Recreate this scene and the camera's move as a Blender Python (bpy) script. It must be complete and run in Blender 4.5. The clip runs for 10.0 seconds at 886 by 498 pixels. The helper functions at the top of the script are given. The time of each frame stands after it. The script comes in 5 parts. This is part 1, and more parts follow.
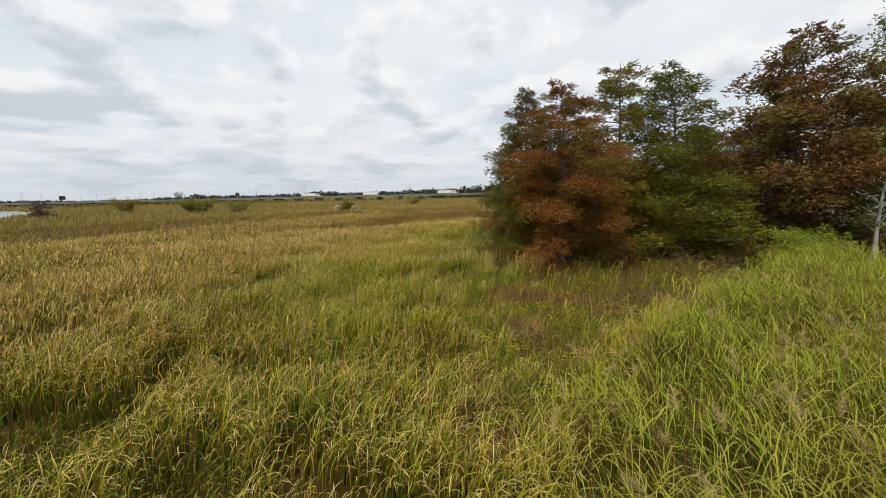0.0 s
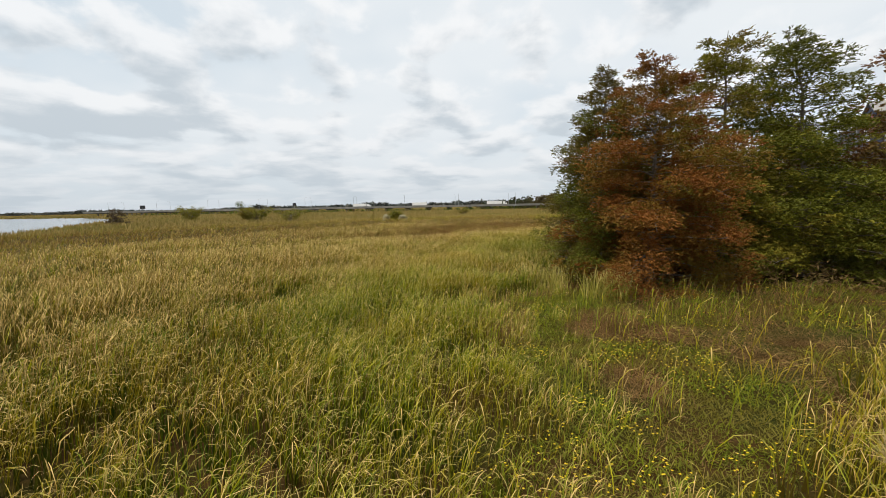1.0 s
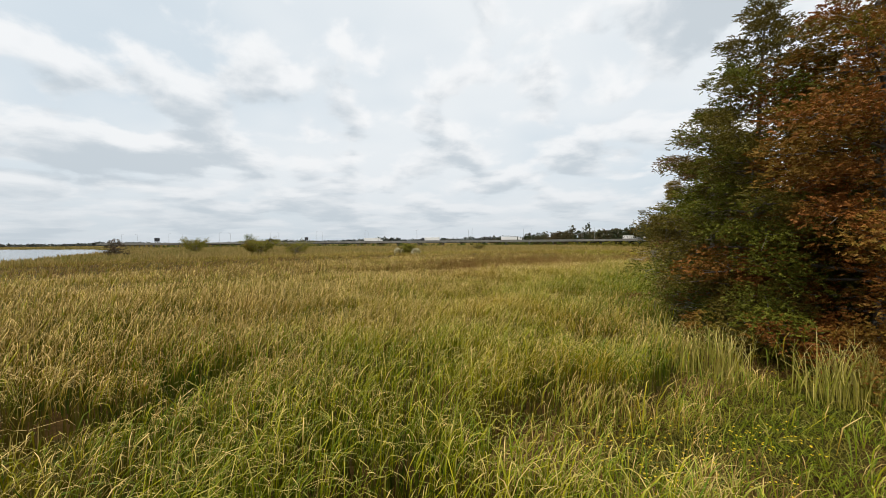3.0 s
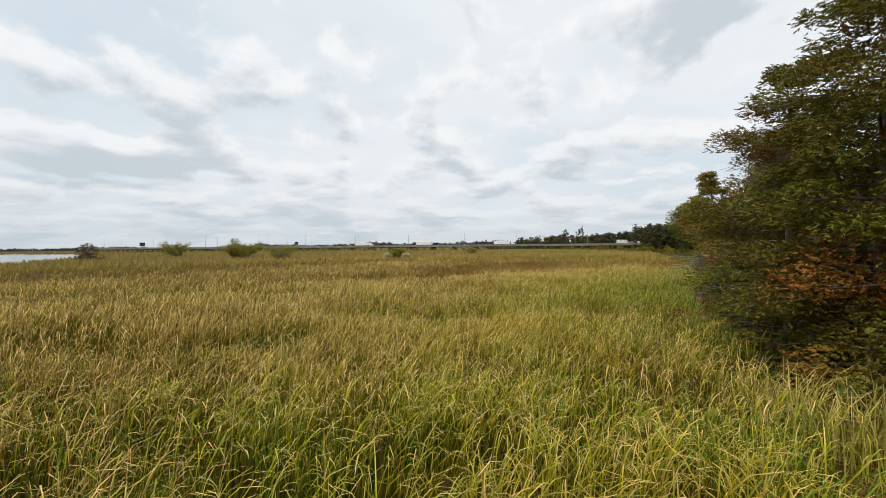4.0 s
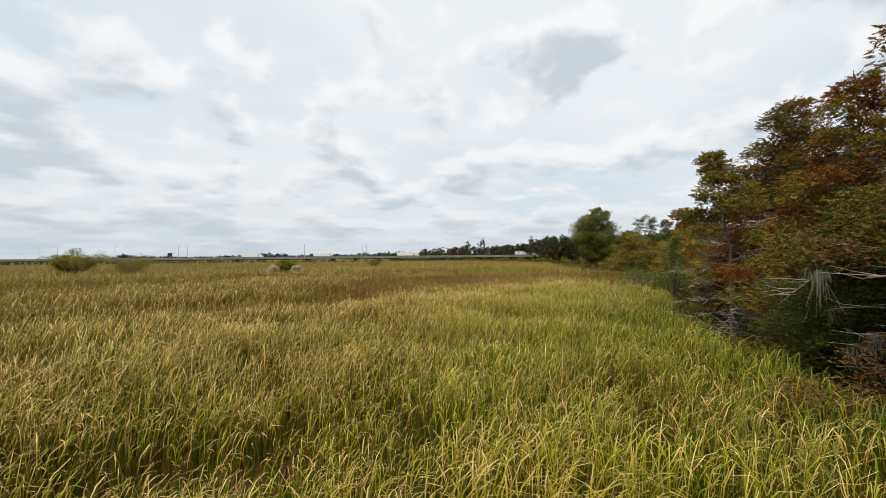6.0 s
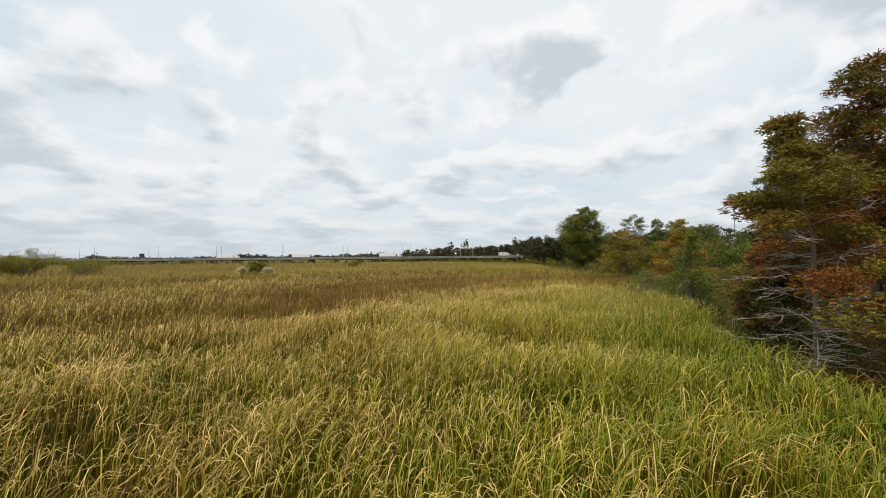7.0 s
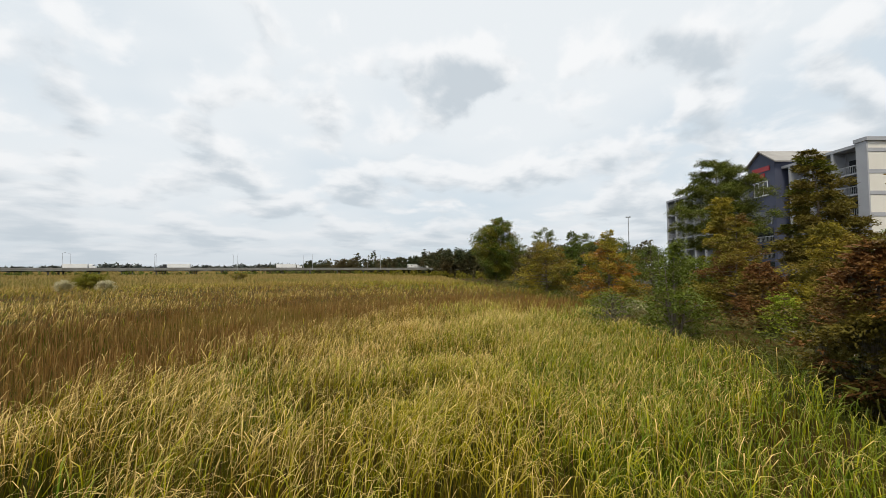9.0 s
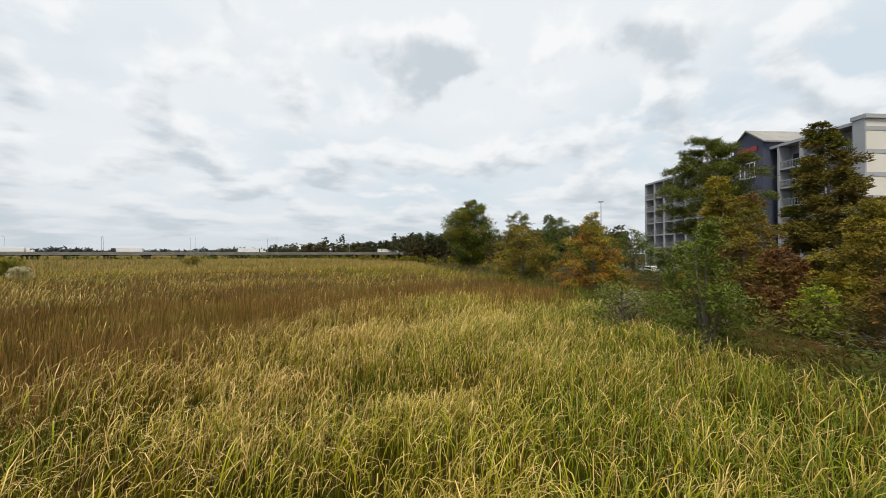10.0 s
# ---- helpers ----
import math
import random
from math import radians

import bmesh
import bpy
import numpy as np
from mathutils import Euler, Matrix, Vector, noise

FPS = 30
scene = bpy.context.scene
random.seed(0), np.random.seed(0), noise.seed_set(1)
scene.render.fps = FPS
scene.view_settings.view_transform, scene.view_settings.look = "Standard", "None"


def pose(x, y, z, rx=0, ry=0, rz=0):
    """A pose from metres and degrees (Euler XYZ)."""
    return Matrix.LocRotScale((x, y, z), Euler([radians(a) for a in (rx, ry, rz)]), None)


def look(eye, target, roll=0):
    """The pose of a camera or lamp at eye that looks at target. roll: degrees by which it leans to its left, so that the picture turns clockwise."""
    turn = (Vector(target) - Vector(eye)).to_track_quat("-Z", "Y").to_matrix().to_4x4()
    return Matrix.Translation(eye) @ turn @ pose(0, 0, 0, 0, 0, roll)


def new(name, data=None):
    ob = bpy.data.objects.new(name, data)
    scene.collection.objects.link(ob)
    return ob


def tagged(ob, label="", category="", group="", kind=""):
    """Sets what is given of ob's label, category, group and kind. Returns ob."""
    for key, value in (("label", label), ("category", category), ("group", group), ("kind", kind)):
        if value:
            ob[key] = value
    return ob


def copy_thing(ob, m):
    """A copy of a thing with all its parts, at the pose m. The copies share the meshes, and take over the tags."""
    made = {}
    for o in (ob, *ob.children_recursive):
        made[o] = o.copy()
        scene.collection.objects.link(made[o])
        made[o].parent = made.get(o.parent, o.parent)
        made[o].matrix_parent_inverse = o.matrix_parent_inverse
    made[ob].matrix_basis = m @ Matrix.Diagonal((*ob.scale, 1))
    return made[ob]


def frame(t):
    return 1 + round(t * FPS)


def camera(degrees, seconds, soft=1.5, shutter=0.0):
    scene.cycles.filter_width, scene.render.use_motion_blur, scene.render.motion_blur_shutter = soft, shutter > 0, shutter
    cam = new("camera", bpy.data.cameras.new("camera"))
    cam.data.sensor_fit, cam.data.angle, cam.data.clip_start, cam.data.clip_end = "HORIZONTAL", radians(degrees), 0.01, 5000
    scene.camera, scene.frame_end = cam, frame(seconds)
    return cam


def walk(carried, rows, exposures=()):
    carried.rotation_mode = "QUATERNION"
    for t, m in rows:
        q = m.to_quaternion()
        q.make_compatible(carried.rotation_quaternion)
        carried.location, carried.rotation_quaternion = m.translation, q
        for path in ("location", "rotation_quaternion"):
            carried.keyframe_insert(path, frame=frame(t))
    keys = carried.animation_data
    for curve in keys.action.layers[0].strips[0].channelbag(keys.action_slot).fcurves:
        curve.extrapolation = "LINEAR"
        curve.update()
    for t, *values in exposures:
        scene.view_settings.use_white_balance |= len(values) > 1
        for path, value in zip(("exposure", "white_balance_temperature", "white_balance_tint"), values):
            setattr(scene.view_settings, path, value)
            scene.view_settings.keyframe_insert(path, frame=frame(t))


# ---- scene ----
cam = camera(95.2, 10.0, soft=0.8)
PATH = [
    (0, (2.69, 3.746, 6.731), (2.542, 5.722, 6.455), -1.3),
    (0.5, (2.245, 6.796, 6.383), (1.965, 8.76, 6.13), -1.3),
    (1, (1.591, 9.681, 5.999), (1.21, 11.632, 5.783), -1.1),
    (1.5, (0.547, 12.54, 5.66), (0.13, 14.487, 5.479), -0.9),
    (2, (-0.607, 15.509, 5.398), (-1.052, 17.454, 5.258), -0.8),
    (2.5, (-1.758, 18.559, 5.139), (-2.197, 20.509, 5.061), -0.6),
    (4, (-3.74, 27.772, 4.833), (-4.136, 29.733, 4.818), -0.5),
    (4.5, (-4.515, 31.023, 4.763), (-4.795, 33.003, 4.75), -0.5),
    (5, (-5.151, 34.351, 4.7), (-5.274, 36.347, 4.704), -0.5),
    (5.5, (-5.478, 37.521, 4.76), (-5.469, 39.52, 4.788), -0.5),
    (7, (-4.982, 46.819, 4.737), (-4.818, 48.812, 4.779), -0.5),
    (7.5, (-4.481, 49.854, 4.768), (-4.23, 51.837, 4.803), -0.4),
    (8, (-3.938, 53.132, 4.778), (-3.561, 55.096, 4.814), -0.3),
    (8.5, (-3.28, 56.482, 4.792), (-2.785, 58.418, 4.856), -0.1),
    (9, (-2.477, 59.707, 4.905), (-1.873, 61.611, 5.003), -0.1),
    (9.5, (-1.412, 62.859, 4.993), (-0.717, 64.733, 5.067), -0.0),
    (10, (-0.15, 65.901, 4.984), (0.588, 67.76, 5.006), -0.0),
]
walk(cam, [(t, look(eye, target, roll)) for t, eye, target, roll in PATH])


# ---------- world and light ----------
SUN_AZ, SUN_EL = radians(215), radians(60)
world = bpy.data.worlds.new("overcast_sky")
scene.world = world
world.use_nodes = True
wn, wl = world.node_tree.nodes, world.node_tree.links
wn.clear()


def wmath(op, a, b=None, clamp=False):
    n = wn.new("ShaderNodeMath")
    n.operation, n.use_clamp = op, clamp
    for i, v in enumerate((a, b)):
        if v is None:
            continue
        if isinstance(v, (int, float)):
            n.inputs[i].default_value = v
        else:
            wl.new(v, n.inputs[i])
    return n.outputs[0]


def wmix(fac, a, b):
    n = wn.new("ShaderNodeMix")
    n.data_type = "RGBA"
    for sock, v in ((n.inputs[0], fac), (n.inputs[6], a), (n.inputs[7], b)):
        if isinstance(v, (int, float)):
            sock.default_value = v
        elif isinstance(v, tuple):
            sock.default_value = (*v, 1)
        else:
            wl.new(v, sock)
    return n.outputs[2]


sky = wn.new("ShaderNodeTexSky")
sky.sky_type, sky.sun_disc = "NISHITA", False
sky.sun_elevation, sky.sun_rotation = SUN_EL, SUN_AZ
sky.air_density, sky.dust_density = 1.0, 2.0
tc = wn.new("ShaderNodeTexCoord")
sep = wn.new("ShaderNodeSeparateXYZ")
wl.new(tc.outputs["Generated"], sep.inputs[0])
up = wmath("MAXIMUM", sep.outputs[2], 0.0)


def cloud_plane(lift, depth=0.25):
    """The direction laid out on a flat cloud layer, seen a little higher by lift."""
    low = wmath("ADD", up, depth + lift)
    c = wn.new("ShaderNodeCombineXYZ")
    wl.new(wmath("DIVIDE", sep.outputs[0], low), c.inputs[0])
    wl.new(wmath("DIVIDE", sep.outputs[1], low), c.inputs[1])
    return c.outputs[0]


def cloud_noise(vec, scale, detail, rough, shift, distortion=0.0, colour=False):
    m = wn.new("ShaderNodeMapping")
    m.inputs["Location"].default_value = shift
    wl.new(vec, m.inputs[0])
    n = wn.new("ShaderNodeTexNoise")
    n.inputs["Scale"].default_value, n.inputs["Detail"].default_value = scale, detail
    n.inputs["Roughness"].default_value, n.inputs["Distortion"].default_value = rough, distortion
    wl.new(m.outputs[0], n.inputs["Vector"])
    return n.outputs[1 if colour else 0]


def wramp(v, lo, hi):
    n = wn.new("ShaderNodeMapRange")
    n.interpolation_type = "SMOOTHSTEP"
    n.inputs[1].default_value, n.inputs[2].default_value = lo, hi
    wl.new(v, n.inputs[0])
    return n.outputs[0]


# heaps of cloud on the layer: centre, half length, half width, turn, weight
HEAPS = [(0.47, 1.20, 0.28, 0.17, -10, 0.34), (0.93, 0.87, 0.36, 0.17, -30, 0.30), (-1.71, 1.46, 0.52, 0.24, 29, 0.42),
         (0.01, 1.53, 0.18, 0.14, 5, 0.20), (1.24, 1.42, 0.25, 0.18, -25, 0.22), (-0.83, 1.17, 0.09, 0.14, 35, 0.15),
         (-0.30, 1.89, 0.19, 0.14, 10, 0.15), (1.61, 0.78, 0.22, 0.13, -38, 0.20), (-1.37, 1.01, 0.14, 0.08, 24, 0.15),
         (0.23, 2.18, 0.30, 0.13, 0, 0.15), (-0.36, 2.10, 0.18, 0.12, 0, 0.14)]


def cloud_mass(lift):
    """How thick the cloud is; with lift, a little higher up the sky."""
    height = wmath("ADD", wmath("MULTIPLY", wmath("LOGARITHM", wmath("ADD", up, 0.08), math.e), 0.66), lift * 0.075)
    lay = wn.new("ShaderNodeCombineXYZ")
    wl.new(sep.outputs[0], lay.inputs[0])
    wl.new(sep.outputs[1], lay.inputs[1])
    wl.new(height, lay.inputs[2])
    n = cloud_noise(lay.outputs[0], 7.0, 8, 0.5, (4.3, 1.2, 0.7), 0.2)
    broad = cloud_noise(lay.outputs[0], 1.4, 2, 0.5, (9.1, 2.2, 0.0))
    total = wmath("ADD", wmath("MULTIPLY", wmath("SUBTRACT", n, 0.515), 1.75), wmath("MULTIPLY", wmath("SUBTRACT", broad, 0.5), 0.3))
    total = wmath("ADD", total, wmath("MULTIPLY", wmath("SUBTRACT", 0.32, up), 0.55))
    vec = cloud_plane(lift * 0.03)
    warp = wn.new("ShaderNodeVectorMath")
    warp.operation = "MULTIPLY_ADD"
    wl.new(cloud_noise(vec, 3.4, 6, 0.6, (7.0, 3.0, 0.0), 0.0, True), warp.inputs[0])
    warp.inputs[1].default_value = (0.3, 0.3, 0)
    wl.new(vec, warp.inputs[2])
    for cx, cy, a, b, turn, weight in HEAPS:
        m = wn.new("ShaderNodeMapping")
        m.vector_type = "TEXTURE"
        m.inputs["Location"].default_value = (cx + 0.15, cy + 0.15, 0)
        m.inputs["Rotation"].default_value = (0, 0, radians(turn))
        m.inputs["Scale"].default_value = (a * 1.35, b * 1.35, 1)
        wl.new(warp.outputs[0], m.inputs[0])
        ln = wn.new("ShaderNodeVectorMath")
        ln.operation = "LENGTH"
        wl.new(m.outputs[0], ln.inputs[0])
        total = wmath("ADD", total, wmath("MULTIPLY", wramp(wmath("SUBTRACT", 1.0, ln.outputs["Value"]), 0.0, 0.9), weight * 0.85))
    return total


mass, above = cloud_mass(0.0), cloud_mass(1.0)
veil = wramp(cloud_noise(cloud_plane(0.0), 0.6, 4, 0.55, (3.1, 1.7, 0)), 0.32, 0.58)
blue = wmix(0.85, sky.outputs[0], (7.6, 8.7, 9.5))
col = wmix(wmath("ADD", wmath("MULTIPLY", veil, 0.7), 0.15), blue, (9.4, 9.75, 10.0))
body = wmix(wramp(above, -0.08, 0.38), (10.2, 10.3, 10.4), (6.0, 6.7, 7.3))
col = wmix(wmath("MULTIPLY", wramp(mass, -0.10, 0.17), 0.86), col, body)
haze = wmath("POWER", wmath("SUBTRACT", 1.0, up, True), 10.0)
col = wmix(wmath("MULTIPLY", haze, 0.72), col, (5.9, 6.6, 7.2))
back = wn.new("ShaderNodeBackground")
back.inputs["Strength"].default_value = 0.092
wl.new(col, back.inputs[0])
wl.new(back.outputs[0], wn.new("ShaderNodeOutputWorld").inputs[0])

sun_data = bpy.data.lights.new("sun", "SUN")
sun_data.energy, sun_data.angle, sun_data.color = 3.3, radians(18), (1.0, 0.89, 0.70)
sun = new("sun", sun_data)
sun.matrix_world = look((60 * math.sin(SUN_AZ), 60 * math.cos(SUN_AZ), 60 * math.tan(SUN_EL)), (0, 0, 0))


# ---------- materials ----------
def material(name):
    m = bpy.data.materials.new(name)
    m.use_nodes = True
    m.node_tree.nodes.clear()
    return m, m.node_tree.nodes, m.node_tree.links


def mixer(n, l, fac, a, b):
    x = n.new("ShaderNodeMix")
    x.data_type = "RGBA"
    for sock, v in ((x.inputs[0], fac), (x.inputs[6], a), (x.inputs[7], b)):
        if isinstance(v, (int, float)):
            sock.default_value = v
        elif isinstance(v, tuple):
            sock.default_value = (*v, 1)
        else:
            l.new(v, sock)
    return x.outputs[2]


def noise_of(n, l, scale, detail=3, coord=None, stretch=(1, 1, 1), rough=0.55):
    t = n.new("ShaderNodeTexCoord")
    m = n.new("ShaderNodeMapping")
    m.inputs["Scale"].default_value = stretch
    l.new(coord or t.outputs["Object"], m.inputs[0])
    x = n.new("ShaderNodeTexNoise")
    x.inputs["Scale"].default_value, x.inputs["Detail"].default_value, x.inputs["Roughness"].default_value = scale, detail, rough
    l.new(m.outputs[0], x.inputs["Vector"])
    return x.outputs[0]


def span(n, l, v, lo, hi, a=0.0, b=1.0):
    x = n.new("ShaderNodeMapRange")
    x.inputs[1].default_value, x.inputs[2].default_value = lo, hi
    x.inputs[3].default_value, x.inputs[4].default_value = a, b
    l.new(v, x.inputs[0])
    return x.outputs[0]


def leafy(name, c1, c2, c3, patch=0.25, tip=None, tip_from=0.5, patch_at=0.5, translucent=0.22, rough=0.55, tip_share=1.0):
    """Foliage: three colours by leaf and by patch, an optional dry tip along the blade."""
    m, n, l = material(name)
    rnd = n.new("ShaderNodeNewGeometry").outputs["Random Per Island"]
    col = mixer(n, l, rnd, c1, c2)
    pat = span(n, l, noise_of(n, l, patch, 3), patch_at - 0.08, patch_at + 0.1)
    col = mixer(n, l, pat, col, c3)
    if tip:
        uv = n.new("ShaderNodeSeparateXYZ")
        l.new(n.new("ShaderNodeTexCoord").outputs["UV"], uv.inputs[0])
        f = span(n, l, uv.outputs[1], tip_from, min(1.0, tip_from + 0.35))
        mul = n.new("ShaderNodeMath")
        mul.operation = "MULTIPLY"
        l.new(f, mul.inputs[0])
        l.new(span(n, l, rnd, 0.0, 1.0, 1.0 - tip_share, 1.0), mul.inputs[1])
        col = mixer(n, l, mul.outputs[0], col, tip)
    b = n.new("ShaderNodeBsdfPrincipled")
    l.new(col, b.inputs["Base Color"])
    b.inputs["Roughness"].default_value = rough
    b.inputs["Specular IOR Level"].default_value = 0.14
    tr = n.new("ShaderNodeBsdfTranslucent")
    l.new(col, tr.inputs[0])
    mx = n.new("ShaderNodeMixShader")
    mx.inputs[0].default_value = translucent
    l.new(b.outputs[0], mx.inputs[1])
    l.new(tr.outputs[0], mx.inputs[2])
    l.new(mx.outputs[0], n.new("ShaderNodeOutputMaterial").inputs[0])
    return m


def surface(name, c1, c2, scale=3.0, rough=0.7, bump=0.2, metal=0.0, stretch=(1, 1, 1), fine=30.0, c3=None, c3_scale=0.3, spec=0.4):
    """A weathered solid surface: two colours by noise at two scales, fine relief."""
    m, n, l = material(name)
    big = span(n, l, noise_of(n, l, scale, 4, stretch=stretch), 0.35, 0.65)
    small = noise_of(n, l, fine, 4, stretch=stretch)
    col = mixer(n, l, big, c1, c2)
    if c3:
        col = mixer(n, l, span(n, l, noise_of(n, l, c3_scale, 3), 0.45, 0.62), col, c3)
    dark = mixer(n, l, span(n, l, small, 0.3, 0.7, 0.0, 0.25), col, (c1[0] * 0.5, c1[1] * 0.5, c1[2] * 0.5))
    b = n.new("ShaderNodeBsdfPrincipled")
    l.new(dark, b.inputs["Base Color"])
    b.inputs["Roughness"].default_value, b.inputs["Metallic"].default_value = rough, metal
    b.inputs["Specular IOR Level"].default_value = spec
    if bump:
        bp = n.new("ShaderNodeBump")
        bp.inputs["Strength"].default_value, bp.inputs["Distance"].default_value = bump, 0.05
        l.new(small, bp.inputs["Height"])
        l.new(bp.outputs[0], b.inputs["Normal"])
    l.new(b.outputs[0], n.new("ShaderNodeOutputMaterial").inputs[0])
    return m


